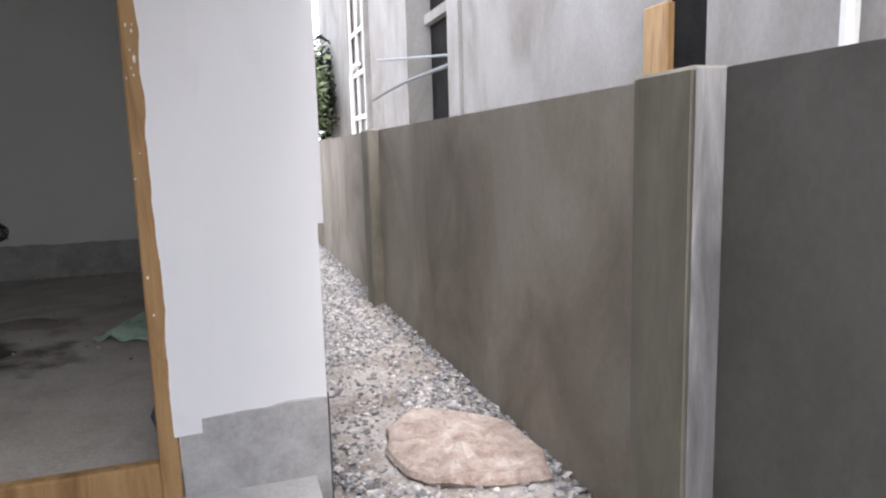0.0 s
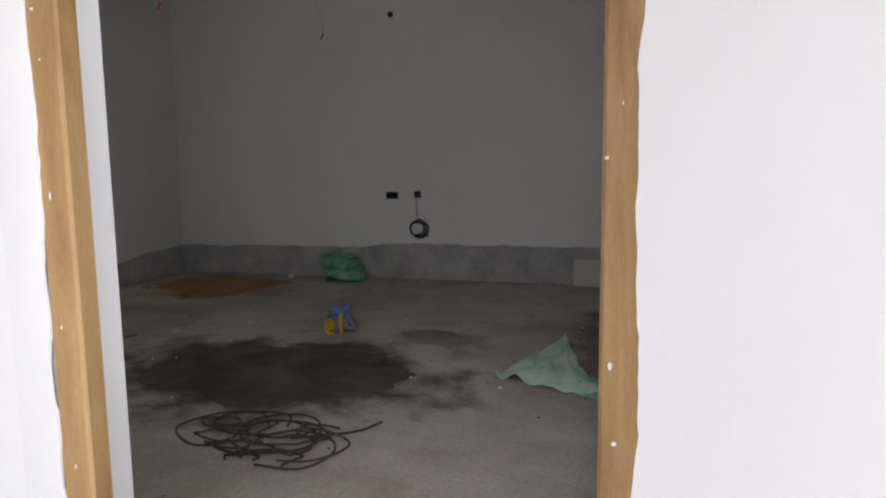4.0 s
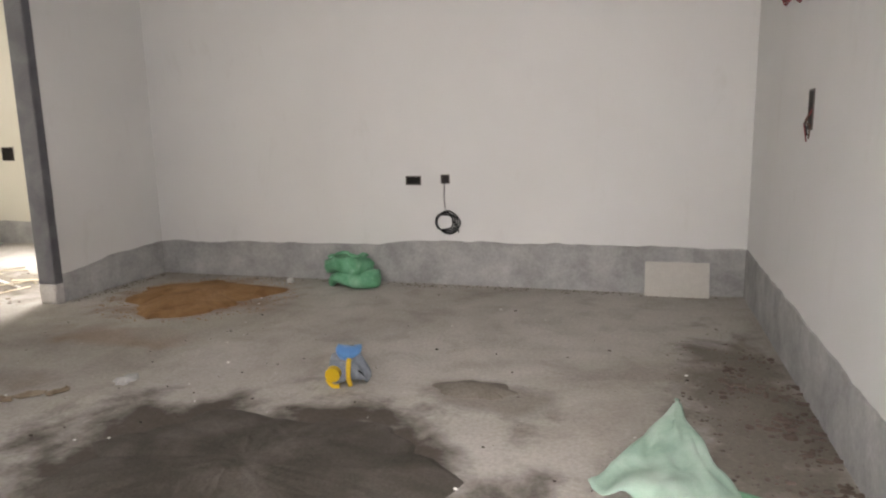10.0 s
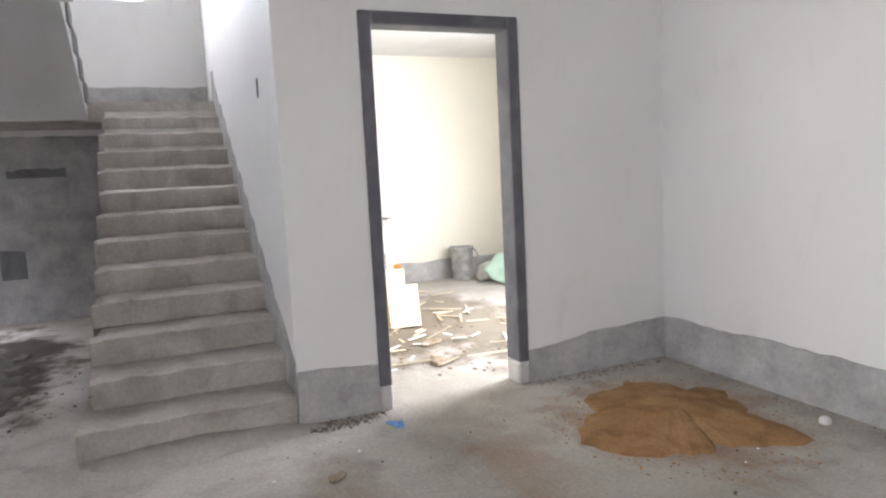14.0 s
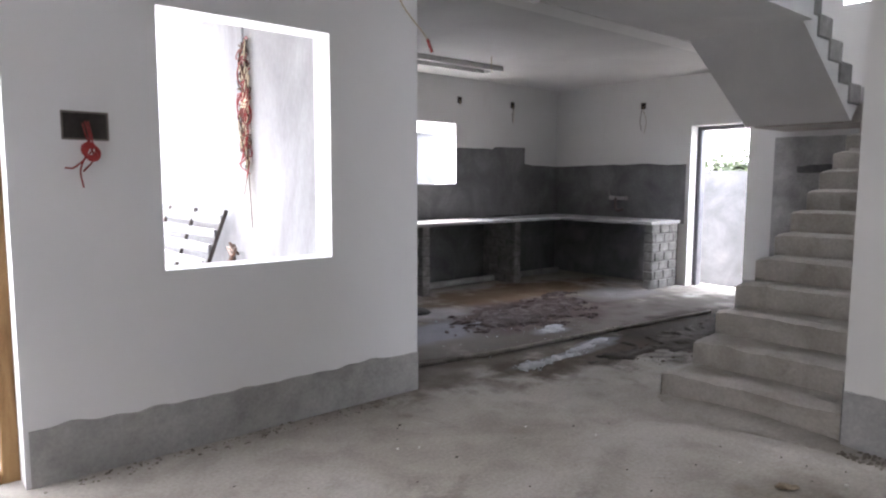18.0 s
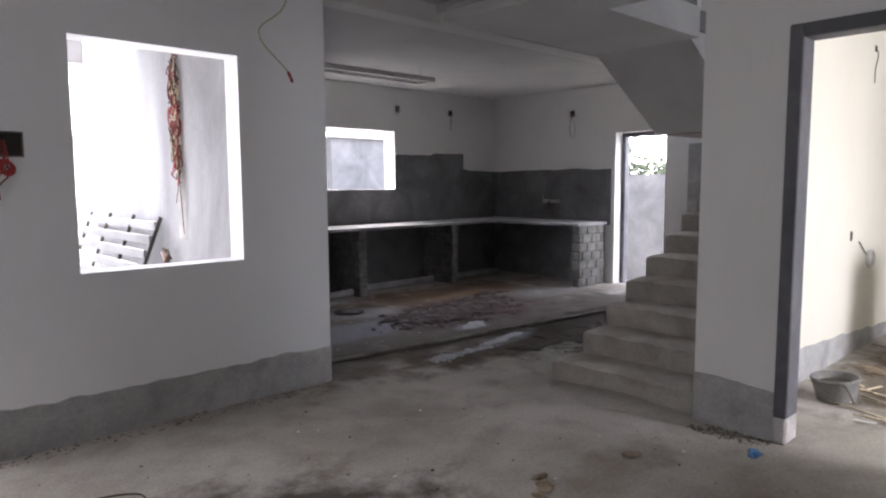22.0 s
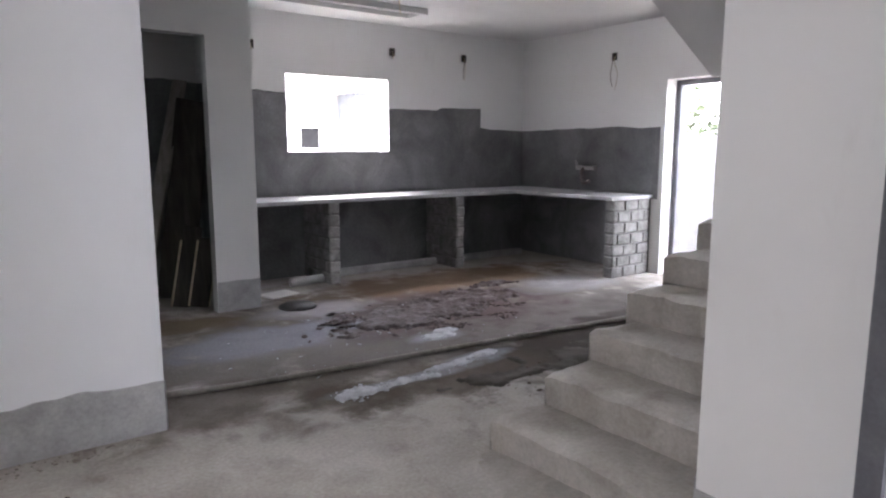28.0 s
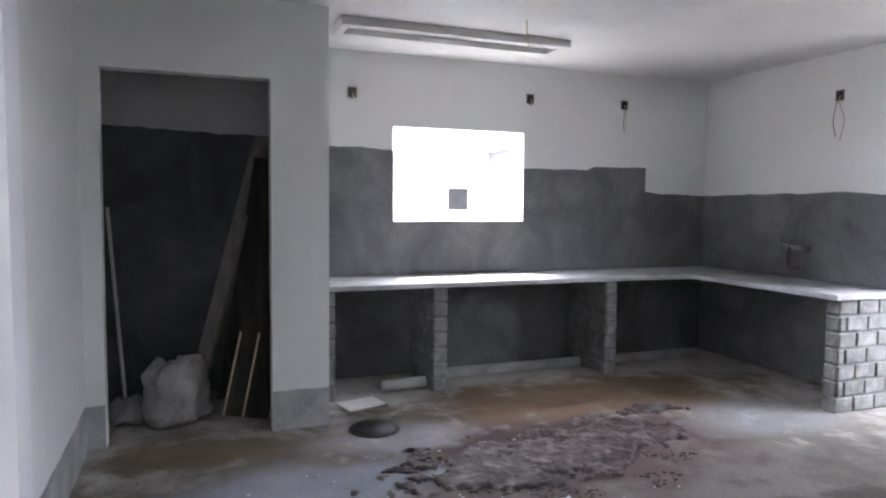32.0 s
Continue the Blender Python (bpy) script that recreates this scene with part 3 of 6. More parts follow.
structure("wall_partition", slab_with_holes("x", XP, 1.30, -8.9, YSO, -0.4, 3.4), M_GREYP, "cement rendered wall between pantry and porch", "wall")
structure("wall_partition_lining", slab_with_holes("x", XP - 0.012, XP, -6.71, YSO, 0.0, 2.68), M_WALL, "white painted wall beside the pantry", "wall")
structure("wall_kitchen_south", slab_with_holes("y", -8.04, YK, -4.5, XP, -0.4, 3.4, [(-2.183, -0.975, 1.298, 2.08)]), M_WALL, "white kitchen wall with a window hole over the counter", "wall")
structure("wall_kitchen_west", slab_with_holes("x", -4.5, XK, YK, -2.44, -0.4, 5.2, [(-5.65, -4.92, -0.03, 2.035), (-4.0, -3.0, 3.19, 4.3)]), M_WALL, "white kitchen wall with the back door and a stair window", "wall")
structure("wall_pantry_front", slab_with_holes("y", -6.83, -6.71, -0.22, XP - 0.012, 0.0, 2.68, [(0.14, 1.085, 0.0, 2.2)]), M_WALL, "white wall with the open pantry doorway", "wall")
structure("wall_pantry_side", slab_with_holes("x", -0.22, -0.10, YK, -6.83, 0.0, 2.68), M_WALL, "white pantry side wall", "wall")
structure("wall_bedroom_west", slab_with_holes("x", -4.25, XB, YB0, YB1, 0.0, 2.9), M_CREAM, "cream painted bedroom wall", "wall")
structure("wall_bedroom_north", slab_with_holes("y", YB1, 1.32, -4.25, 0.0, -0.4, 3.0, [(-1.65, -0.45, 0.9, 2.1)]), M_CREAM, "cream painted bedroom wall with a window hole", "wall")
structure("wall_bedroom_lining", slab_with_holes("y", YB0, YB0 + 0.01, XB, -0.12, 0.0, 2.66), M_CREAM, "cream painted bedroom wall with a switch hole", "wall")
structure("beam", boxes((-2.6, -0.002, -4.73, -4.521, 2.60, 3.0), (-0.002, 1.066, -4.73, YS - 0.004, 2.60, 3.0)), M_WALL, "white painted beam over the opening to the kitchen", "beam")
# upper stairwell
structure("wall_stairwell_south", slab_with_holes("y", -4.66, -4.52, XK, -0.45, 2.76, 5.2), M_WALL, "white wall of the upper stairwell", "wall")
structure("wall_stairwell_east", slab_with_holes("x", -0.6, -0.45, -4.52, -2.44, 2.86, 5.2), M_WALL, "white wall of the upper stairwell", "wall")
structure("roof_stairwell", slab_with_holes("z", 5.2, 5.35, -4.5, -0.45, -4.66, YB0), M_CEIL, "white slab over the stairwell", "ceiling")


def living_ceiling():
    bm = slab_with_holes("z", 2.74, 2.90, 0.0, XE, YS, 0.0, [(0.74, 3.965, -3.92, -0.65)])
    box(bm, 0.72, 3.98, -3.94, -0.63, 2.795, 3.0)
    other = slab_with_holes("z", 2.765, 2.80, 1.55, 3.15, -3.30, -1.43, [(1.95, 2.65, -2.76, -1.75)])
    tmp = bpy.data.meshes.new("tmp")
    other.to_mesh(tmp)
    other.free()
    bm.from_mesh(tmp)
    bpy.data.meshes.remove(tmp)
    return bm


structure("ceiling_living", living_ceiling(), M_CEIL, "white stepped false ceiling with a sunken border and a hung centre panel", "ceiling")
structure("ceiling_hall", slab_with_holes("z", 2.606, 2.86, XK, 0.0, -4.52, -2.44, [(XK, -2.0, -4.52, -2.40), (-2.0, -0.6, -3.45, -2.40)]), M_CEIL, "white hall ceiling beside the stairwell", "ceiling")
structure("ceiling_kitchen", slab_with_holes("z", 2.67, 2.755, XK, XP, YK, -4.73), M_CEIL, "white kitchen ceiling", "ceiling")
structure("ceiling_bedroom", slab_with_holes("z", 2.66, 2.80, XB, -0.12, YB0, YB1), M_CEIL, "white bedroom ceiling", "ceiling")
structure("ceiling_slot_1", boxes((4.133, 4.14, -3.16, -1.35, 2.736, 2.7385)), M_SHADE_AND_SLOT, "narrow grey light slot in the ceiling border", "trim")
structure("ceiling_slot_2", bevelled(boxes((1.35, 3.17, -0.285, -0.225, 2.725, 2.7385)), 0.004), M_CEIL, "raised white strip in the ceiling border", "trim")
# grey strips that paint the shadow lines round the ceiling steps
structure("ceiling_edge_outer", slab_with_holes("z", 2.746, 2.794, 0.7405, 3.9645, -3.9195, -0.6505, [(0.744, 3.961, -3.916, -0.654)]), M_SHADE_AND_SLOT, "grey strip painted as the shaded edge round the sunken ceiling", "trim")
structure("ceiling_edge_inner", slab_with_holes("z", 2.770, 2.794, 1.9505, 2.6495, -2.7595, -1.7505, [(1.954, 2.646, -2.756, -1.754)]), M_SHADE_AND_SLOT, "grey strip painted as the shaded edge round the centre recess", "trim")
structure("ceiling_edge_recess", slab_with_holes("z", 2.7615, 2.7645, 1.938, 2.662, -2.772, -1.738, [(1.95, 2.65, -2.76, -1.75)]), M_SHADE_AND_SLOT, "grey strip painted as a shadow line round the centre recess", "trim")
structure("ceiling_panel_shade", slab_with_holes("z", 2.790, 2.7945, 1.537, 3.163, -3.313, -1.417, [(1.551, 3.149, -3.299, -1.431)]), M_SHADE_AND_SLOT, "thin grey strip painted as the shadow round the hung ceiling panel", "trim")
structure("cornice_north", bevelled(boxes((0.0, 3.2, -0.06, 0.0, 2.68, 2.738)), 0.015), M_CEIL, "white plaster cornice strip", "trim")
structure("cornice_west", bevelled(boxes((0.0, 0.06, YS, -0.06, 2.68, 2.738)), 0.015), M_CEIL, "white plaster cornice strip", "trim")

# raw cement along the foot of the walls
SK = "raw grey cement skirting coat with an uneven edge"
structure("baseboard_north", band("y", 0.0, -1, 0.0, XE, [(0, 0.27), (0.6, 0.28), (2, 0.29), (2.3, 0.33), (4.5, 0.32)], seed=1), M_SKIRT, SK, "skirting")
structure("baseboard_west_a", band("x", 0.0, 1, -1.056, 0.0, [(-1.0, 0.20), (-0.6, 0.25), (0, 0.27)], seed=2), M_SKIRT, SK, "skirting")
structure("baseboard_west_b", band("x", 0.0, 1, YST, -1.995, [(-2.4, 0.30), (-1.95, 0.26)], seed=3), M_SKIRT, SK, "skirting")
structure("baseboard_east", band("x", XE, -1, YS, 0.0, [(-4.5, 0.26), (-3, 0.28), (0, 0.32)], seed=4), M_SKIRT, SK, "skirting")
structure("baseboard_south_a", band("y", YS, 1, 1.066, 3.22, [(1.0, 0.25), (3.2, 0.25)], seed=5), M_SKIRT, SK, "skirting")
structure("baseboard_south_b", band("y", YS, 1, 4.39, XE, [(4.4, 0.26), (4.6, 0.26)], seed=6), M_SKIRT, SK, "skirting")
structure("baseboard_wall_end", band("x", 1.066, -1, YSO, YS, [(-5, 0.25), (-4, 0.25)], seed=7), M_SKIRT, SK, "skirting")
structure("baseboard_partition", band("x", XP - 0.012, -1, -6.71, YSO, [(-7, 0.26), (-4, 0.26)], seed=8), M_SKIRT, SK, "skirting")
structure("baseboard_pantry_a", band("y", -6.71, 1, -0.22, 0.14, [(-1, 0.27), (1, 0.24)], seed=9), M_SKIRT, SK, "skirting")
structure("baseboard_pantry_b", band("y", -6.71, 1, 1.085, XP - 0.02, [(1, 0.26), (2, 0.26)], seed=10), M_SKIRT, SK, "skirting")
structure("baseboard_bedroom_south", band("y", YB0 + 0.01, 1, XB, -0.12, [(-4, 0.10), (-2.9, 0.13), (-2.2, 0.18), (-1.2, 0.24), (0, 0.26)], wob=0.03, seed=11), M_SKIRT, "raw grey cement coat that thins out along the bedroom wall", "skirting")
structure("baseboard_bedroom_west", band("x", XB, 1, YB0, YB1, [(-3, 0.24), (1, 0.24)], seed=12), M_SKIRT, SK, "skirting")
structure("baseboard_bedroom_north", band("y", YB1, -1, XB, -0.12, [(-4, 0.25), (0, 0.25)], seed=13), M_SKIRT, SK, "skirting")
structure("pillar_foot", band("y", YSO, -1, 4.39, 4.906, [(4.3, 0.185), (4.65, 0.20), (4.9, 0.215)], z0=-0.30, seed=14), M_SKIRT, "rough grey cement at the foot of the pillar", "skirting")
structure("pillar_foot_side", band("x", 4.906, 1, YSO, -4.30, [(-4.7, 0.22), (-4.2, 0.2)], z0=-0.34, seed=15), M_SKIRT, "rough grey cement at the foot of the pillar", "skirting")
structure("wall_east_foot", band("x", 4.89, 1, -4.30, 0.2, [(-4.2, 0.15), (0.2, 0.15)], z0=-0.34, seed=16), M_SKIRT, "rough grey cement at the foot of the wall", "skirting")
structure("stair_skirting", band("y", YST, -1, -3.6, 0.0, [(-3.6, 2.38), (-3.385, 2.36)] + [(-0.075 - 0.275 * (k - 1) + d, 0.16 * k + 0.17 + e) for k in range(12, 1, -1) for d, e in ((-0.20, 0.10), (-0.03, 0.06))] + [(0.0, 0.33)], wob=0.045, seed=17), M_SKIRT, "raw grey cement coat that climbs beside the stairs", "skirting")
structure("landing_skirting", band("x", XK, 1, -4.5, -2.44, [(-4.5, 2.32), (-2.4, 2.32)], z0=2.06, wob=0.015, seed=18), M_SKIRT, "raw grey cement coat at the foot of the landing wall", "skirting")
DADO = "dark cement render with a ragged top edge"
structure("dado_south_left", band("y", YK, 1, -0.975, -0.22, [(-1.02, 1.88), (-0.22, 1.92)], wob=0.025, proud=0.01, seed=20), M_DADO, DADO, "render")
structure("dado_south_under", band("y", YK, 1, -2.183, -0.975, [(-3, 1.30), (0, 1.30)], wob=0.003, proud=0.01, seed=21), M_DADO, DADO, "render")
structure("dado_south_right", band("y", YK, 1, -3.50, -2.183, [(-3.5, 1.81), (-2.9, 1.80), (-2.85, 1.77), (-2.2, 1.77)], wob=0.015, proud=0.01, seed=22), M_DADO, DADO, "render")
structure("dado_south_corner", band("y", YK, 1, XK, -3.50, [(-4.3, 1.54), (-3.5, 1.58)], wob=0.02, proud=0.01, seed=23), M_DADO, DADO, "render")
structure("bare_render_counter", band("x", XK, 1, YK, -5.78, [(-8, 0.80), (-5, 0.80)], wob=0.004, proud=0.01, seed=32), M_UNDER, "grey cement wall under the counter", "render")
structure("dado_west", band("x", XK, 1, YK, -5.70, [(-7.8, 1.55), (-6.4, 1.57), (-5.6, 1.55)], z0=0.80, wob=0.015, proud=0.01, seed=24), M_DADO, DADO, "render")
structure("baseboard_backdoor", band("x", XK, 1, -4.92, -2.46, [(-5, 0.16), (-4.6, 0.2), (-2.3, 0.35)], seed=25), M_SKIRT, SK, "skirting")
structure("bare_render_landing", band("x", XK, 1, -4.62, -2.46, [(-4.7, 1.84), (-2.4, 1.84)], z0=0.18, wob=0.02, proud=0.006, seed=31), M_SKIRT, "grey unpainted cement under the landing", "render")
structure("bare_patch_high", band("x", XK, 1, -4.36, -3.85, [(-4.4, 1.53), (-3.8, 1.53)], z0=1.44, wob=0.03, proud=0.011, seed=29), M_DADO, "bare dark patch in the wall under the landing", "render")
structure("bare_patch_low", band("x", XK, 1, -4.50, -4.28, [(-4.6, 0.76), (-4.2, 0.7)], z0=0.45, wob=0.03, proud=0.011, seed=30), M_DADO, "bare dark patch in the wall under the landing", "render")
structure("dado_pantry_back", band("y", YK, 1, -0.10, XP, [(-0.2, 1.93), (1.2, 1.99)], wob=0.02, proud=0.01, seed=26), M_DADO, DADO, "render")
structure("dado_pantry_east", band("x", XP, -1, YK, -6.83, [(-8, 1.95), (-6, 1.95)], wob=0.02, proud=0.01, seed=27), M_DADO, DADO, "render")
structure("dado_pantry_west", band("x", -0.10, 1, YK, -6.83, [(-8, 1.93), (-6, 1.9)], wob=0.02, proud=0.01, seed=28), M_DADO, DADO, "render")


# ---- doors and frames ----
def door_frame(name, axis, c0, c1, a0, a1, top, w, material, label, sill=0.0, bottom=0.0, far=0.0, over=0.0):
    """Two jambs and a head set in an opening; with sill above nothing a bottom rail too."""
    ob = thing(name, label, "door frame", kind="structure")

    def bar(nm, p0, p1, z0, z1):
        d = (c0, c1, p0, p1, z0, z1) if axis == "x" else (p0, p1, c0, c1, z0, z1)
        part(nm, bevelled(boxes(d), 0.006), material, ob)
    bar("jamb", a0, a0 + w, bottom, top)
    far, over = far or w, over or w
    bar("jamb", a1 - far, a1, bottom, top)
    bar("head", a0 + w, a1 - far, top - over, top)
    if sill:
        bar("sill", a0 + w, a1 - far, bottom, bottom + sill)
    return ob


front = door_frame("door_1", "y", YSO - 0.012, YSO + 0.045, 3.232, 4.385, 2.15, 0.076, M_WOOD, "teak brown wooden front door frame with no door leaf", sill=0.138, bottom=-0.088, far=0.068, over=0.085)
structure("plaster_reveal", boxes((4.355, 4.384, YSO + 0.048, YS - 0.001, 0.0, 2.149)), M_WALL_OUT, "white plaster reveal beside the front door frame", "plaster")
rsp = random.Random(6)
for x in (3.268, 4.345):
    bm = bmesh.new()
    for k in range(14):
        z = rsp.gauss(1.42, 0.09) if k < 9 else rsp.uniform(0.4, 2.0)
        lump(bm, (x + rsp.gauss(0, 0.012), YSO - 0.0125, z), rsp.uniform(0.0015, 0.0045), k + x, (rsp.uniform(0.6, 1.3), 0.15, rsp.uniform(0.8, 3.0)))
    part("plaster_splash", bm, M_WHITE, front, "white plaster splashes")


def ragged_strip(x_wall, x_mid, side, z0, z1, seed):
    """Plaster skimmed unevenly over the edge of the door frame."""
    bm = bmesh.new()
    rows = []
    n = 90
    for i in range(n + 1):
        z = z0 + (z1 - z0) * i / n
        e = x_mid + side * (0.014 * noise.noise((z * 2.3, seed, 0)) + 0.008 * noise.noise((z * 9, seed, 2)) + 0.004 * noise.noise((z * 31, seed, 5)))
        rows.append([bm.verts.new((x_wall, YSO - 0.0005, z)), bm.verts.new(((x_wall + e) / 2, YSO - 0.009, z)), bm.verts.new((e, YSO - 0.0165, z)), bm.verts.new((e + side * 0.001, YSO - 0.011, z))])
    for r, s in zip(rows, rows[1:]):
        for k in range(3):
            bm.faces.new([r[k], s[k], s[k + 1], r[k + 1]])
    return bm


structure("plaster_edge_1", ragged_strip(3.12, 3.236, 1, 0.12, 2.2, 1.0), M_WALL_OUT, "white plaster skimmed raggedly over the door frame", "plaster")
structure("plaster_edge_2", ragged_strip(4.52, 4.372, -1, 0.14, 2.2, 4.0), M_WALL_OUT, "white plaster skimmed raggedly over the door frame", "plaster")
bed_door = door_frame("door_2", "x", -0.13, 0.022, -1.995, -1.056, 2.15, 0.068, M_GREYPAINT, "dark grey primed door frame to the bedroom, no leaf", bottom=0.14)
for y in (-1.995, -1.124):
    part("foot", bevelled(boxes((-0.133, 0.026, y - 0.002, y + 0.070, 0.0, 0.142)), 0.012), M_WHITEPOST, bed_door, "pale cement foot of the jamb")
door_frame("door_3", "x", XK - 0.27, XK - 0.16, -5.65, -4.92, 2.035, 0.055, M_GREYPAINT, "grey primed back door frame, no leaf")


# ---- stairs ----
def staircase():
    rng = random.Random(4)
    st = thing("staircase", "unfinished cement staircase that turns at a landing", "staircase", kind="structure")
    rise, run, x1, yl = 0.16, 0.275, -0.075, -3.42
    for k in range(1, 13):
        xf = x1 - run * (k - 1)
        flare = 0.06 if k == 1 else 0.03 if k == 2 else 0.0
        bm = bmesh.new()
        nx, ny = 6, 20
        top = []
        for i in range(nx + 1):
            row = []
            for j in range(ny + 1):
                x = xf + flare * 0.5 - (run + 0.03 + flare * 0.5) * i / nx
                y = YST - 0.007 + (yl - flare - YST + 0.007) * j / ny
                wob = 0.014 * noise.noise((x * 4, y * 5, k * 3.0)) + 0.007 * noise.noise((x * 17, y * 19, k * 5.0))
                z = rise * k + 0.008 * noise.noise((x * 9, y * 7, k)) - ((0.014 + 0.012 * noise.noise((y * 11, k, 3.0))) if i == 0 else 0.0) - (0.012 if j == ny else 0)
                row.append(bm.verts.new((x + (wob if i == 0 else 0), y + (wob * 3.2 if j == ny else 0), z)))
            top.append(row)
        for i in range(nx):
            for j in range(ny):
                bm.faces.new([top[i][j], top[i + 1][j], top[i + 1][j + 1], top[i][j + 1]])
        base = 0.0 if k < 3 else rise * (k - 2.4)
        front_low = [bm.verts.new((v.co.x + 0.012 - 0.025, v.co.y, rise * (k - 1) - (0.0 if k > 1 else 0.01))) for v in top[0]]
        for a, b, c, d in zip(top[0], top[0][1:], front_low[1:], front_low):
            bm.faces.new([a, b, c, d])
        side_low = [bm.verts.new((row[-1].co.x, row[-1].co.y - 0.008 * (i % 2), max(-0.01, base - rise * 0.4 + rise / run * (xf - row[-1].co.x)))) for i, row in enumerate(top)]
        for i in range(nx):
            bm.faces.new([top[i][-1], top[i + 1][-1], side_low[i + 1], side_low[i]])
        bm.faces.new([top[0][-1], front_low[-1], side_low[0]])
        part("step", bm, M_STEP, st, smooth=False)
    # waist slab under the first flight
    bm = bmesh.new()
    pts = [(-0.3, 0.0), (-0.75, 0.0), (-3.40, 1.78), (-3.40, 2.0)]
    lo = [bm.verts.new((x, yl + 0.02, z)) for x, z in pts]
    hi = [bm.verts.new((x, YST - 0.002, z)) for x, z in pts]
    for i in range(4):
        bm.faces.new([lo[i], lo[(i + 1) % 4], hi[(i + 1) % 4], hi[i]])
    bm.faces.new(lo)
    bm.faces.new(hi[::-1])
    part("waist_slab", bm, M_STEP, st)
    part("landing", boxes((XK + 0.013, -3.385, -4.50, YST - 0.008, 1.90, 2.08)), M_STEP, st)
    # second flight, back over the passage
    x0, z0 = -3.20, 1.90
    bm = bmesh.new()
    pts = [(x0, z0), (-0.9, z0 + 0.6 * 2.3), (-0.9, z0 + 0.6 * 2.3 + 0.2), (x0 - 0.18, 2.082)]
    lo = [bm.verts.new((x, -4.50, z)) for x, z in pts]
    hi = [bm.verts.new((x, -3.53, z)) for x, z in pts]
    for i in range(4):
        bm.faces.new([lo[i], lo[(i + 1) % 4], hi[(i + 1) % 4], hi[i]])
    bm.faces.new(lo)
    bm.faces.new(hi[::-1])
    part("upper_slab", bm, M_CEIL, st, "white painted underside of the upper flight")
    for k in range(1, 9):
        xf = -3.385 + 0.26 * (k - 1)
        part("upper_step", bevelled(boxes((xf, xf + 0.30, -4.49, -3.515, 2.08 + 0.16 * (k - 1) - 0.03, 2.08 + 0.16 * k)), 0.012), M_MORTAR, st)
    return st


staircase()
structure("stair_apron", heap(-0.02, -2.95, 0.25, 0.58, 0.035, 61, 48, 0.35), M_STEP, "low spread of mortar at the foot of the stairs", "mortar", smooth=True)


# ---- outside ----
def ground_sheet():
    bm = bmesh.new()
    xs = [-150, -60, -25, -12, 1.3, 4.88, 5.88, 12, 25, 60, 150]
    ys = [-150, -60, -30, -18, -12, -7.6, 3.7, 12, 30, 60, 150]
    grid = [[bm.verts.new((x, y, GROUND + 0.0)) for y in ys] for x in xs]
    for i in range(len(xs) - 1):
        for j in range(len(ys) - 1):
            bm.faces.new([grid[i][j], grid[i + 1][j], grid[i + 1][j + 1], grid[i][j + 1]])
    return bm


structure("ground", ground_sheet(), M_GROUND, "pale dusty ground round the houses", "ground")
structure("gravel_bed", slab_with_holes("z", GROUND - 0.1, GROUND + 0.012, 4.80, 5.88, -7.44, 3.25), M_GRAVELBED, "crushed stone bed in the side passage", "ground")


def gravel():
    rng = random.Random(11)
    ico = bmesh.new()
    bmesh.ops.create_icosphere(ico, subdivisions=1, radius=1.0)
    base = np.array([v.co[:] for v in ico.verts])
    tri = np.array([[v.index for v in f.verts] for f in ico.faces])
    ico.free()
    vs, fs = [], []
    n = 0
    count = 0
    gen = np.random.RandomState(5)
    while count < 22000:
        y = -7.3 + 10.5 * rng.random() ** 1.25
        x = 4.89 + 0.99 * rng.random()
        if y < -4.6 and x < 4.93:
            continue
        bare = noise.noise((x * 1.4, y * 0.9, 4.0))
        edge = min(abs(x - 5.88), abs(x - 4.9))
        if bare > 0.0 and edge > 0.08 and rng.random() < 0.72:
            continue
        s = 0.0055 + 0.0125 * rng.random() ** 2.2
        jit = 1 + 0.9 * (gen.rand(len(base), 1) - 0.5)
        sc = np.array([1.25, 0.9, 0.65]) * s
        a = rng.random() * math.tau
        rot = np.array([[math.cos(a), -math.sin(a), 0], [math.sin(a), math.cos(a), 0], [0, 0, 1]])
        tilt = rng.uniform(-0.7, 0.7)
        rt = np.array([[1, 0, 0], [0, math.cos(tilt), -math.sin(tilt)], [0, math.sin(tilt), math.cos(tilt)]])
        z = GROUND + 0.012 + s * 0.35 + (0.02 * rng.random() if edge < 0.15 else 0)
        vs.append((base * jit * sc) @ rt.T @ rot.T + np.array([x, y, z]))
        fs.append(tri + n)
        n += len(base)
        count += 1
    me = bpy.data.meshes.new("gravel")
    me.from_pydata(np.concatenate(vs).tolist(), [], np.concatenate(fs).tolist())
    me.materials.append(M_GRAVEL)
    tagged(new("gravel", me), "loose grey crushed stone along the boundary wall", "gravel", kind="stuff")


gravel()


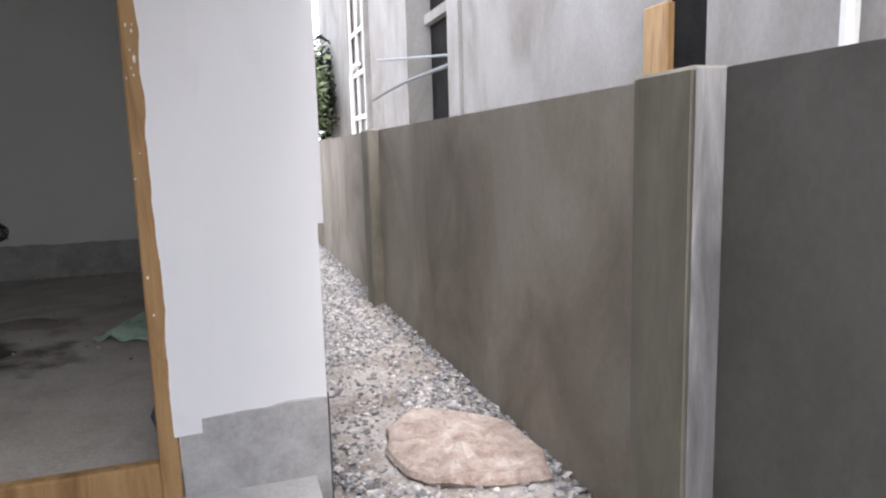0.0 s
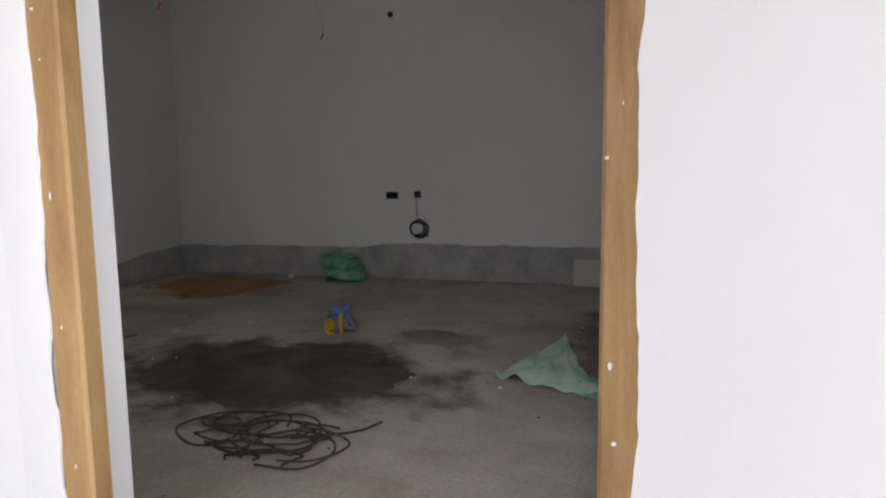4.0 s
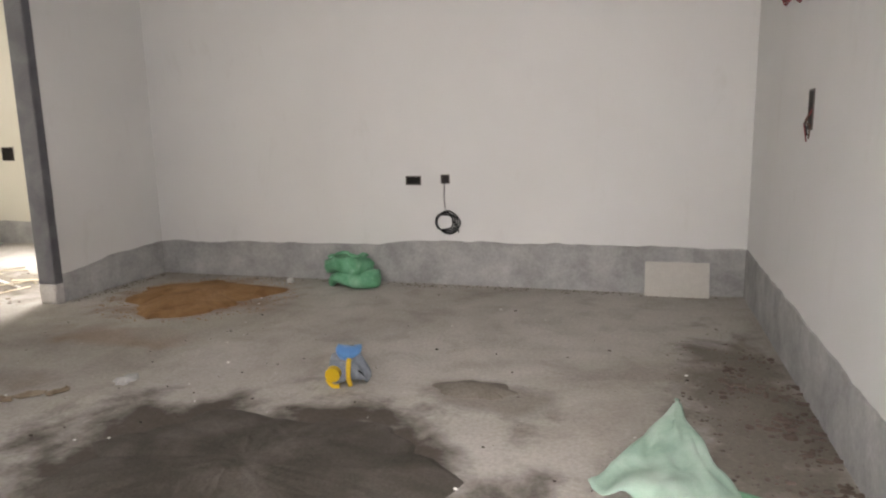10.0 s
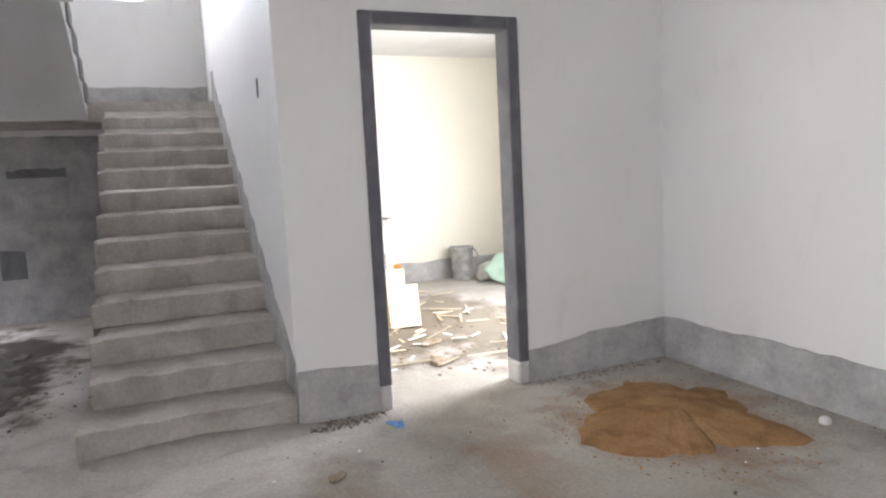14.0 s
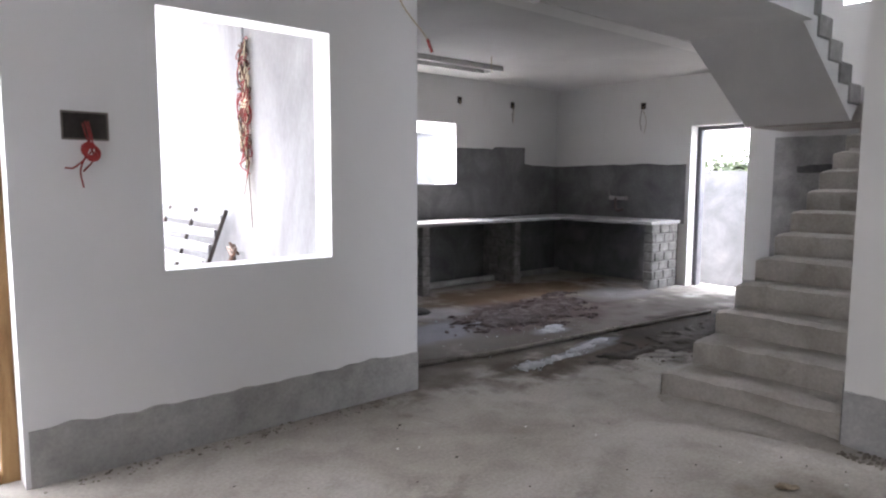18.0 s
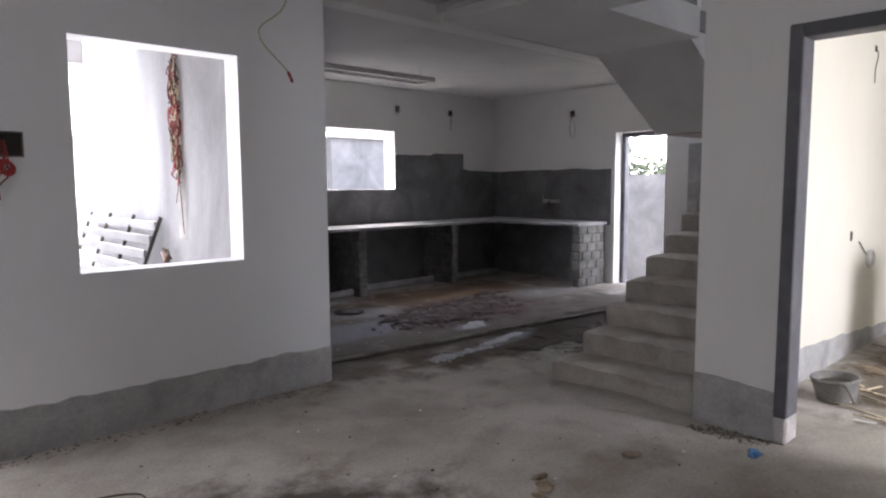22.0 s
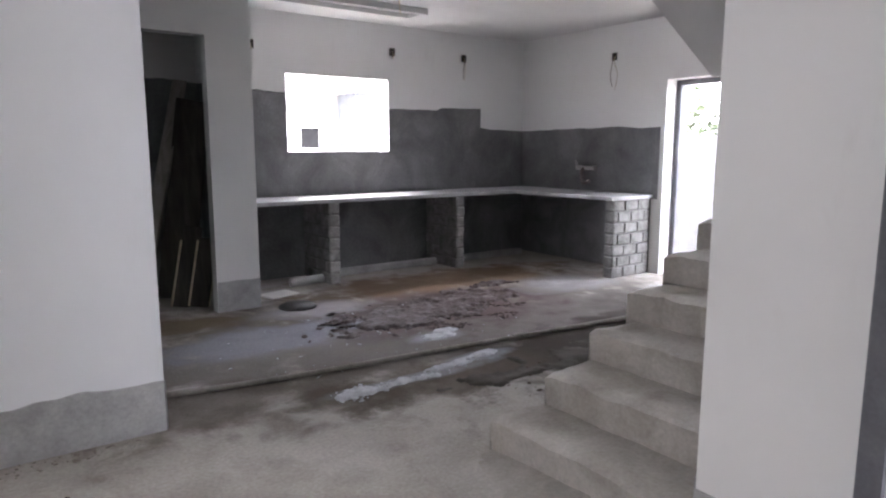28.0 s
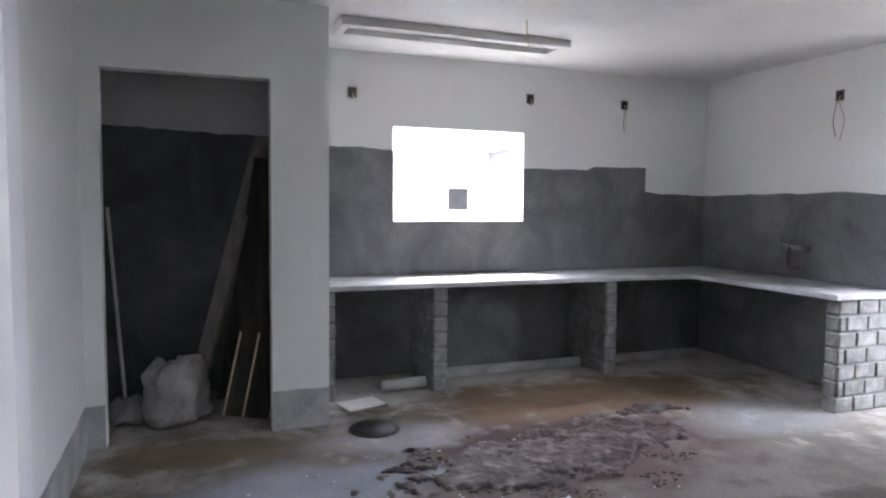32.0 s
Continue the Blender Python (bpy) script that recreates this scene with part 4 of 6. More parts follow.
def rock_slab():
    bm = bmesh.new()
    rim = []
    rng = random.Random(23)
    corner = [(k + rng.uniform(-0.3, 0.3)) * math.tau / 11 for k in range(11)]
    corner = [(0.32 * r * math.cos(a), 0.46 * r * math.sin(a)) for a, r in ((a, rng.uniform(0.82, 1.16)) for a in corner)]
    for (xa, ya), (xb, yb) in zip(corner, corner[1:] + corner[:1]):
        for f in (0.0, 0.5):
            rim.append((xa + (xb - xa) * f + rng.uniform(-0.012, 0.012), ya + (yb - ya) * f + rng.uniform(-0.012, 0.012)))
    rings = []
    for f, z in ((0.97, -0.03), (1.03, 0.0), (1.0, 0.022), (0.93, 0.034), (0.78, 0.03), (0.6, 0.040), (0.4, 0.034), (0.2, 0.044)):
        rings.append([bm.verts.new((x * f, y * f, z + 0.02 * noise.noise((x * 9, y * 9, z)) + 0.012 * noise.noise((x * 23, y * 23, z)))) for x, y in rim])
    for q, w in zip(rings, rings[1:]):
        for k in range(22):
            bm.faces.new([q[k], q[(k + 1) % 22], w[(k + 1) % 22], w[k]])
    bm.faces.new(rings[-1])
    bm.faces.new(rings[0][::-1])
    return bm


single("stone_slab", rock_slab(), M_ROCK, "rough pinkish granite slab lying on the gravel", "stone", (5.54, -4.40, GROUND + 0.035), 12)
single("drain_cover", bevelled(boxes((-0.2, 0.2, -0.2, 0.2, 0, 0.04), (-0.14, 0.14, -0.14, 0.14, 0.04, 0.046)), 0.006), M_IRON, "dark square drain cover set in the gravel", "drain cover", (5.14, 2.2, GROUND + 0.012))

structure("boundary_wall", boxes((5.875, 6.03, -5.40, 3.22, GROUND - 0.2, 1.297)), M_BOUND, "grey-brown cement rendered boundary wall", "boundary wall")
# near bay: the shade on it is painted by the darker render
structure("boundary_wall_front", boxes((5.875, 6.03, -11.0, -5.64, GROUND - 0.2, 1.297)), M_BOUND_SHADE, "near bay of the cement rendered boundary wall, coloured darker for shade", "boundary wall")
structure("boundary_wall_north", boxes((-8.0, 6.03, 3.22, 3.37, GROUND - 0.2, 1.28)), M_BOUND, "grey cement rendered boundary wall at the end of the passage", "boundary wall")
for i, y in enumerate((-5.66, -1.43)):
    structure(f"boundary_pier_{i + 1}", bevelled(boxes((5.772, 6.05, y, y + 0.275, GROUND - 0.2, 1.302)), 0.012), M_PIER, "rendered pier of the boundary wall with damp green streaks", "pier")


# lime streaks, with the light on the south face painted in as paler tones
structure("pier_coat", bevelled(boxes((5.776, 5.872, -5.666, -5.6605, GROUND, 1.296)), 0.002), M_LIT_LIMECOAT, "lime-streaked cement coat on the pier, toned paler for the light on its south face", "render")


def neighbour_house():
    """The half-built house beyond the boundary wall."""
    h = thing("neighbour_house", "half-built grey rendered house beyond the boundary wall", "house")
    holes = [(1.65, 3.75, 0.6, 5.6), (7.2, 7.75, 2.0, 2.75), (-3.45, -3.05, 0.9, 4.4), (-12.0, -10.45, 2.5, 3.15), (-11.9, -10.3, 1.0, 1.92)]
    part("wall", slab_with_holes("x", 7.6, 8.0, -14.5, 14.2, GROUND, 7.2, holes), M_NEIGH, h)
    part("end_wall", slab_with_holes("y", 14.0, 14.2, 7.85, 15.0, GROUND, 7.2), M_NEIGH, h)
    # dark sheets in the holes and behind them paint the rooms' shade
    for y0, y1, z0, z1 in holes:
        part("window_pane", boxes((7.97 if y1 - y0 > 1.6 else 7.63, 7.995 if y1 - y0 > 1.6 else 7.66, y0, y1, z0, z1)), M_UNLIT, h, "dark sheet standing in for the unlit room behind the window")
    part("inner_wall", boxes((9.9, 10.0, -14.5, 14.0, GROUND, 7.2)), M_UNLIT, h, "dark backdrop painted as the unlit rooms inside")
    part("roof", boxes((7.4, 15.0, -14.8, 14.5, 7.2, 7.4)), M_NEIGH, h)
    part("floor_slab", boxes((7.85, 9.9, -14.4, 13.9, 3.3, 3.15)), M_NEIGH, h)
    part("surround", slab_with_holes("x", 7.55, 7.6, 1.2, 3.95, 0.4, 5.8, [(1.65, 3.75, 0.6, 5.6)]), M_NEIGH, h)
    part("surround", slab_with_holes("x", 7.5, 7.6, 6.9, 8.9, 0.9, 6.2, [(7.05, 8.75, 1.0, 6.0)]), M_NEIGH, h)
    part("window_post", bevelled(boxes((7.57, 7.70, -3.08, -2.8, 0.6, 2.08)), 0.01), M_WOOD, h, "brown wooden window post")
    for y in (7.12, 7.9, 8.68):
        part("mullion", bevelled(boxes((7.505, 7.555, y - 0.05, y + 0.05, 1.0, 6.0)), 0.006), M_WHITE, h, "white window bar")
    for z in (1.9, 2.85, 3.75):
        part("transom", bevelled(boxes((7.51, 7.55, 7.17, 7.85, z - 0.05, z + 0.05)), 0.006), M_WHITE, h, "white window bar")
        part("transom", bevelled(boxes((7.51, 7.55, 7.95, 8.63, z - 0.05, z + 0.05)), 0.006), M_WHITE, h, "white window bar")
    part("pipe", tube(bmesh.new(), [(7.5, 8.5, GROUND), (7.5, 8.5, 2.85), (7.5, 8.35, 3.0), (7.5, 7.7, 3.05)], 0.06, 8), M_PVC, h, "white drain pipe")
    part("pipe", tube(bmesh.new(), [(7.53, -4.56, GROUND), (7.53, -4.56, 7.2)], 0.045, 8), M_PVC, h, "white drain pipe")
    part("bar", tube(bmesh.new(), curve_pts([(7.7, 1.70, 2.40), (7.45, 3.6, 2.60), (7.4, 5.3, 2.80)], 5), 0.022, 7), M_STEEL, h, "pale pole poking out of the window")
    part("bar", tube(bmesh.new(), curve_pts([(7.7, 1.72, 2.30), (7.45, 3.8, 2.22), (7.4, 5.9, 2.12)], 5), 0.03, 7), M_STEEL, h, "pale pole poking out of the window")
    return h


neighbour_house()


def opposite_house():
    """The white house across the yard, seen through the entrance."""
    h = thing("white_house", "white house with a porch across the yard", "house")
    part("wall", slab_with_holes("y", -18.2, -18.0, -9.0, 3.2, GROUND, 6.5, [(0.75, 1.87, 3.3, 4.1), (1.65, 2.32, 0.05, 1.88), (-5.0, -3.5, 1.0, 2.4), (-3.2, -2.2, 3.4, 4.6)]), M_WHITE, h)
    part("side_wall", boxes((3.2, 3.4, -24.0, -18.0, GROUND, 6.5)), M_WHITE, h)
    # the gloom of the rooms is put into this sheet's dark colour
    part("inner_wall", boxes((-9.0, 3.2, -20.6, -20.5, GROUND, 6.5)), M_UNLIT, h, "dark backdrop painted as unlit rooms")
    part("roof", boxes((-9.3, 3.6, -24.0, -17.6, 6.5, 6.7)), M_WHITE, h)
    part("porch_roof", bevelled(boxes((-4.0, 2.95, -18.0, -16.6, 2.5, 2.72)), 0.01), M_WHITE, h)
    part("porch_column", bevelled(boxes((2.4, 2.8, -17.0, -16.65, GROUND, 2.5)), 0.01), M_WHITE, h)
    part("porch_column", bevelled(boxes((-3.9, -3.45, -17.0, -16.65, GROUND, 2.5)), 0.01), M_WHITE, h)
    part("window_frame", slab_with_holes("y", -18.0, -17.93, 0.68, 1.94, 3.23, 4.17, [(0.75, 1.87, 3.3, 4.1)]), M_WHITE, h)
    part("doorstep", boxes((0.0, 2.4, -18.0, -16.6, GROUND, 0.0)), M_PORCH, h)
    return h


opposite_house()


def far_house(name, x0, x1, y, z, label, holes):
    """A plain far house with window openings."""
    h = thing(name, label, "house")
    part("wall", slab_with_holes("y", y - 0.25, y, x0, x1, GROUND, z, holes), M_WHITE, h)
    # shade inside the house is painted by dark sheets
    for a0, a1, z0, z1 in holes:
        part("window_pane", boxes((a0, a1, y - 0.07, y - 0.04, z0, z1)), M_UNLIT, h, "dark sheet standing in for the unlit room behind the window")
    part("inner_wall", boxes((x0, x1, y - 2.6, y - 2.5, GROUND, z)), M_UNLIT, h)
    part("roof", boxes((x0 - 0.3, x1 + 0.3, y - 8, y + 0.4, z, z + 0.2)), M_WHITE, h)
    part("side_wall", boxes((x0, x0 + 0.2, y - 8, y - 0.25, GROUND, z)), M_WHITE, h)
    part("side_wall", boxes((x1 - 0.2, x1, y - 8, y - 0.25, GROUND, z)), M_WHITE, h)
    return h


fh = far_house("far_house", 4.48, 13.0, -24.0, 6.8, "white two-storey house beyond the yard", [(9.5, 10.7, 1.0, 2.2), (9.5, 10.7, 4.2, 5.4)])
# added strip whose grey paints the shade of a side wall
part("shaded_side_strip", boxes((4.2, 4.478, -24.3, -24.0, 0.9, 5.4)), M_NEIGH, fh, "grey strip standing in for a house side wall in shade")
far_house("far_house", -14.0, -2.6, -13.5, 3.6, "white house seen through the kitchen window", [(-4.07, -3.67, 1.33, 1.72), (-9.5, -8.3, 1.0, 2.2)])
single("wall_niche", slab_with_holes("y", -13.5, -13.38, -5.2, -3.3, 2.0, 2.75, [(-4.9, -4.5, 2.1, 2.65), (-4.2, -3.6, 2.1, 2.6)]), M_NEIGH, "grey plaster niches on the white house", "niche")

gate = thing("compound_wall", "low white compound wall with grooved panels", "wall")
part("wall", boxes((3.5, 5.6, -12.3, -12.1, GROUND, 0.95)), M_WHITE, gate)
for k in range(4):
    part("panel", bevelled(boxes((3.6, 4.35, -12.1, -12.075, GROUND + 0.15 + 0.24 * k, GROUND + 0.36 + 0.24 * k)), 0.006), M_PORCH, gate)
part("post", bevelled(boxes((4.35, 4.6, -12.35, -12.05, GROUND, 0.99)), 0.01), M_WHITE, gate)
single("boundary_post", bevelled(boxes((-0.07, 0.07, -0.07, 0.07, 0, 1.4)), 0.01), M_GREYP, "grey concrete post beside the yard", "post", (4.58, -9.6, GROUND))
oh = thing("outhouse", "low grey rendered outhouse before the white house", "outhouse")
part("wall", boxes((-5.85, -4.38, -13.3, -12.6, GROUND, 2.36)), M_BACKWALL, oh)
part("roof", bevelled(boxes((-5.95, -4.30, -13.35, -12.5, 2.36, 2.46)), 0.01), M_WHITE, oh)
structure("boundary_wall_south", boxes((-9.0, 1.0, -11.2, -11.05, GROUND - 0.2, 1.2)), M_GREYP, "grey cement rendered wall behind the kitchen", "boundary wall")
structure("boundary_wall_west", boxes((-6.4, -6.25, -11.2, 3.65, GROUND - 0.2, 1.5)), M_BACKWALL, "grey cement rendered wall behind the back door", "boundary wall")


def tree(name, at, height, spread, seed, count):
    """A trunk with limbs and a loose crown of small leaf clumps."""
    rng = random.Random(seed)
    t = thing(name, "leafy green tree beyond the wall", "tree", at, group="trees behind the plot")
    bm = bmesh.new()
    bm_l = [(Vector((0, 0, 0)), Vector((0.1, 0.05, height * 0.45)), 0.16)]
    for k in range(7):
        a = k * math.tau / 7 + rng.random()
        z = height * (0.36 + 0.06 * k / 7)
        bm_l.append((Vector((0.05, 0, z)), Vector((spread * 0.6 * math.cos(a), spread * 0.6 * math.sin(a), height * rng.uniform(0.55, 0.85))), 0.07))
    for a, b, r in bm_l:
        pts = curve_pts([a, (a + b) / 2 + Vector((rng.uniform(-.1, .1), rng.uniform(-.1, .1), 0.1)), b], 4)
        rings = []
        for i, p in enumerate(pts):
            rr = r * (1 - 0.65 * i / len(pts))
            rings.append([bm.verts.new(p + Vector((rr * math.cos(q), rr * math.sin(q), 0))) for q in (0, 1.05, 2.1, 3.15, 4.2, 5.25)])
        for q, w in zip(rings, rings[1:]):
            for k in range(6):
                bm.faces.new([q[k], q[(k + 1) % 6], w[(k + 1) % 6], w[k]])
    part("trunk", bm, M_BARK, t, smooth=True)
    vs, fs, n = [], [], 0
    clumps = [(b + Vector((rng.gauss(0, 0.5), rng.gauss(0, 0.5), rng.gauss(0, 0.5))) * spread * 0.35, spread * rng.uniform(0.22, 0.4)) for _, b, _ in bm_l for _ in range(5)]
    for c, r in clumps:
        for _ in range(count // len(clumps)):
            d = Vector((rng.gauss(0, 1), rng.gauss(0, 1), rng.gauss(0, 0.8)))
            p = c + d.normalized() * r * rng.random() ** 0.4
            u = Vector((rng.gauss(0, 1), rng.gauss(0, 1), rng.gauss(0, 0.5))).normalized()
            w = u.cross(Vector((rng.gauss(0, 1), rng.gauss(0, 1), 1))).normalized()
            s = rng.uniform(0.06, 0.13)
            vs += [p - u * s, p + w * s * 0.45, p + u * s, p - w * s * 0.45]
            fs.append((n, n + 1, n + 2, n + 3))
            n += 4
    me = bpy.data.meshes.new("crown")
    me.from_pydata([tuple(v) for v in vs], [], fs)
    me.materials.append(M_LEAF)
    cr = new("crown", me)
    cr.parent = t
    return t


tree("tree", (5.3, 12.0, GROUND), 4.1, 2.2, 3, 12000)
tree("tree", (7.0, 13.5, GROUND), 4.3, 2.2, 8, 10000)
tree("tree", (3.0, 14.0, GROUND), 4.3, 2.4, 12, 9000)
tree("tree", (-10.0, -8.9, GROUND), 1.95, 1.7, 21, 9000)

# daylight entering by the openings
sky_panel("daylight_entrance", (3.78, -4.95, 1.1), (0.3, -0.8, 0.9), 1.0, 1.9, 1.9)
sky_panel("daylight_south", (2.15, -4.9, 1.55), (2.1, 0, 0.9), 0.85, 1.15, 0.55)
sky_panel("daylight_stairs", (-4.7, -3.5, 3.75), (0, -3.0, 1.5), 0.95, 1.0, 1.0)
sky_panel("daylight_bedroom", (-1.05, 1.45, 1.55), (-2.4, -2.3, 0.7), 1.1, 1.1, 10.5)


# ---- kitchen ----
rngk = random.Random(31)


def masonry(name, label, x0, x1, y0, y1, z1, course=0.118, length=0.21):
    """A small brick pier: mortar core with bricks standing proud on its faces."""
    p = thing(name, label, "pier", group="counter piers")
    part("mortar", boxes((x0 + 0.012, x1 - 0.012, y0 + 0.012, y1 - 0.012, 0.0, z1)), M_MORTAR, p)
    n = int(round(z1 / course))
    h = z1 / n
    meshes = {}
    for k in range(n):
        for axis, a0, a1 in (("x", x0, x1), ("y", y0, y1)):
            run = a1 - a0
            cuts = [0.0]
            c = length * (0.5 if k % 2 else 1.0)
            while c < run - 0.06:
                cuts.append(c)
                c += length
            cuts.append(run)
            faces = ((y0, 1), (y1, -1)) if axis == "x" else ((x0, 1), (x1, -1))
            for f, side in faces:
                for u, w in zip(cuts, cuts[1:]):
                    key = (axis, side, round(w - u, 3))
                    if key not in meshes:
                        L = w - u - 0.014
                        d = 0.03
                        dims = (0, L, 0 if side > 0 else -d, d if side > 0 else 0, 0, h - 0.015) if axis == "x" else (0 if side > 0 else -d, d if side > 0 else 0, 0, L, 0, h - 0.015)
                        meshes[key] = mesh_of("brick", bevelled(boxes(dims), 0.007), M_BLOCK)
                    b = new("brick", meshes[key])
                    b.parent = p
                    off = rngk.uniform(-0.004, 0.004)
                    b.location = (a0 + u + 0.007, f + off, k * h + 0.007) if axis == "x" else (f + off, a0 + u + 0.007, k * h + 0.007)
                    b.rotation_euler = (0, 0, rngk.uniform(-0.01, 0.01))
    return p


CT = 0.845
masonry("counter_pier", "grey cement brick pier at the pantry end of the counter", -0.36, -0.225, YK + 0.02, -7.19, CT - 0.036)
masonry("counter_pier", "grey cement brick pier under the counter", -1.23, -1.11, YK + 0.02, -7.19, CT - 0.036)
masonry("counter_pier", "grey cement brick pier under the counter", -2.78, -2.67, YK + 0.02, -7.19, CT - 0.036)
masonry("counter_pier", "broad grey cement brick pier at the free end of the counter", XK + 0.02, -3.60, -5.89, -5.77, CT - 0.036)


def counter_slab(x0, x1, y0, y1, seed):
    bm = bmesh.new()
    n = 14
    rows = []
    for i in range(n + 1):
        u = i / n
        rows.append([(x0 + (x1 - x0) * u, y0 + (y1 - y0) * w + (0.006 * noise.noise((u * 7, w * 3, seed)) if w == 1 else 0)) for w in (0, 1)])
    low = [[bm.verts.new((x, y, CT - 0.036)) for x, y in r] for r in rows]
    top = [[bm.verts.new((x, y, CT + 0.003 * noise.noise((x * 3, y * 3, 0)))) for x, y in r] for r in rows]
    for i in range(n):
        bm.faces.new([low[i][0], low[i][1], low[i + 1][1], low[i + 1][0]])
        bm.faces.new([top[i][0], top[i + 1][0], top[i + 1][1], top[i][1]])
        for w in (0, 1):
            bm.faces.new([low[i][w], top[i][w], top[i + 1][w], low[i + 1][w]])
    for i in (0, n):
        bm.faces.new([low[i][0], low[i][1], top[i][1], top[i][0]])
    return bm


ct = thing("countertop", "L-shaped grey cement counter slab on brick piers", "counter")
part("slab", counter_slab(-0.225, XK + 0.012, YK + 0.012, -7.17, 1.0), M_SLAB, ct)
part("slab", counter_slab(XK + 0.012, -3.54, -7.166, -5.75, 4.0), M_SLAB, ct)
single("counter_kerb", bevelled(boxes((-2.66, -1.24, -7.62, -7.54, 0, 0.075)), 0.015), M_SKIRT, "low cement kerb under the counter", "kerb")
single("counter_kerb", bevelled(boxes((-4.0, -2.79, -7.62, -7.54, 0, 0.07)), 0.015), M_SKIRT, "low cement kerb under the counter", "kerb")
single("drain_pipe", tube(bmesh.new(), [(-0.75, -7.32, 0.045), (-1.10, -7.34, 0.05)], 0.042, 12), M_PVC, "short grey drain pipe lying under the counter", "pipe", smooth=True)


def socket_box(name, at, face, size, drop, label, wires=(M_BROWN,), swing=0.03, coil=0.0):
    """A switch box let into a wall, with loose wires that hang from it. face: 'x+', 'x-', 'y+' or 'y-', the way that it looks."""
    turn = {"y-": 0, "x+": 90, "y+": 180, "x-": -90}[face]
    ob = thing(name, label, "socket", at, turn, group="wall boxes")
    w, h = size
    part("rim", slab_with_holes("y", -0.004, 0.03, -w / 2, w / 2, -h / 2, h / 2, [(-w / 2 + 0.008, w / 2 - 0.008, -h / 2 + 0.008, h / 2 - 0.008)]), M_BOXGREY, ob)
    part("inside", boxes((-w / 2 + 0.008, w / 2 - 0.008, -0.0015, 0.002, -h / 2 + 0.008, h / 2 - 0.008)), M_HOLE, ob, "dark inside of the box")
    if drop:
        for i, m in enumerate(wires):
            s = swing * (1 if i % 2 else -1) * (1 + 0.4 * i)
            keys = [(0.01 * i, 0.0, 0), (0.2 * s, -0.02, -0.05), (s, -0.012, -drop * 0.55), (0.4 * s, -0.008, -drop * (0.9 + 0.1 * i))]
            part("wire", wire(keys, 0.0035), m, ob)
    if coil:
        bm = bmesh.new()
        for k in range(4):
            r = coil * (0.8 + 0.09 * k)
            tube(bm, [(0.012 * k - 0.01 + r * math.cos(a * math.tau / 26) * 1.1, -0.014 - 0.006 * k + 0.004 * math.sin(a), -drop - coil + r * math.sin(a * math.tau / 26) + 0.006 * math.sin(a * 0.7 + k)) for a in range(26)], 0.0055, 6, closed=True)
        part("coil", bm, M_BLACK, ob, "coil of black cable")
        part("wire_end", wire([(0.05, -0.02, -drop - coil * 0.7), (0.09, -0.03, -drop - coil * 1.3), (0.10, -0.02, -drop - coil * 2.0)], 0.005), M_BLACK, ob)
    return ob


for x, z, d in ((-0.624, 2.335, 0.06), (-2.238, 2.385, 0.07), (-3.24, 2.39, 0.26)):
    socket_box("socket", (x, YK, z), "y+", (0.075, 0.085), d, "dark open socket box with loose wire high on the kitchen wall", (M_BROWN, M_CREAMWIRE), 0.012)
socket_box("socket", (XK, -6.35, 2.335), "x+", (0.075, 0.085), 0.36, "dark open socket box with a long loose wire", (M_BROWN, M_CREAMWIRE), 0.04)


def tap():
    t = thing("wall_tap", "dull metal wall tap with open pipe ends", "tap", (XK + 0.01, -6.64, 1.06), 90)
    t.scale = (1.6, 1.3, 1.6)
    for dx in (-0.09, 0.05):
        part("stub", tube(bmesh.new(), [(dx, 0.01, 0.03), (dx, -0.05, 0.03)], 0.017, 10), M_CHROME, t)
    part("body", tube(bmesh.new(), [(-0.09, -0.055, 0.035), (-0.02, -0.06, 0.03), (0.05, -0.055, 0.03)], 0.015, 10), M_CHROME, t, smooth=True)
    part("spout", tube(bmesh.new(), curve_pts([(-0.02, -0.06, 0.03), (-0.01, -0.10, 0.0), (0.03, -0.14, -0.07), (0.10, -0.15, -0.06)], 5), 0.013, 10), M_IRON, t, smooth=True)
    part("handle", tube(bmesh.new(), [(-0.09, -0.055, 0.05), (-0.10, -0.06, 0.085)], 0.010, 8), M_CHROME, t)
    return t


tap()


def cove_box():
    """A long plaster light trough hung under the kitchen ceiling."""
    c = thing("ceiling_trough", "long white plaster light trough on the kitchen ceiling", "ceiling light", (-1.20, -7.02, 2.67))
    part("trough", slab_with_holes("z", -0.055, 0.0, -0.86, 0.86, -0.16, 0.16, [(-0.80, 0.80, -0.10, 0.10)]), M_CEIL, c)
    part("inset", boxes((-0.80, 0.80, -0.10, 0.10, -0.012, -0.002)), M_CEIL, c)
    return c


cove_box()
single("ceiling_wire", wire([(-1.5, -6.5, 2.675), (-1.505, -6.5, 2.58), (-1.515, -6.5, 2.50)], 0.005), M_CREAMWIRE, "cream cable hanging from the kitchen ceiling", "cable")


def pan():
    p = thing("mortar_pan", "shallow black mortar pan upside down on the kitchen floor", "pan", (-0.47, -6.52, 0.0))
    p.scale = (0.86, 0.86, 0.62)
    bowl = part("bowl", lathe([(0.175, 0.0), (0.185, 0.012), (0.165, 0.035), (0.12, 0.062), (0.05, 0.07)], 30, 0.012, 9, 2), M_BLACK, p, smooth=True)
    part("rim", tube(bmesh.new(), [(0.178 * math.cos(a * math.tau / 30), 0.178 * math.sin(a * math.tau / 30), 0.012) for a in range(30)], 0.011, 6, closed=True), M_BLACK, bowl, smooth=True)
    return p


pan()
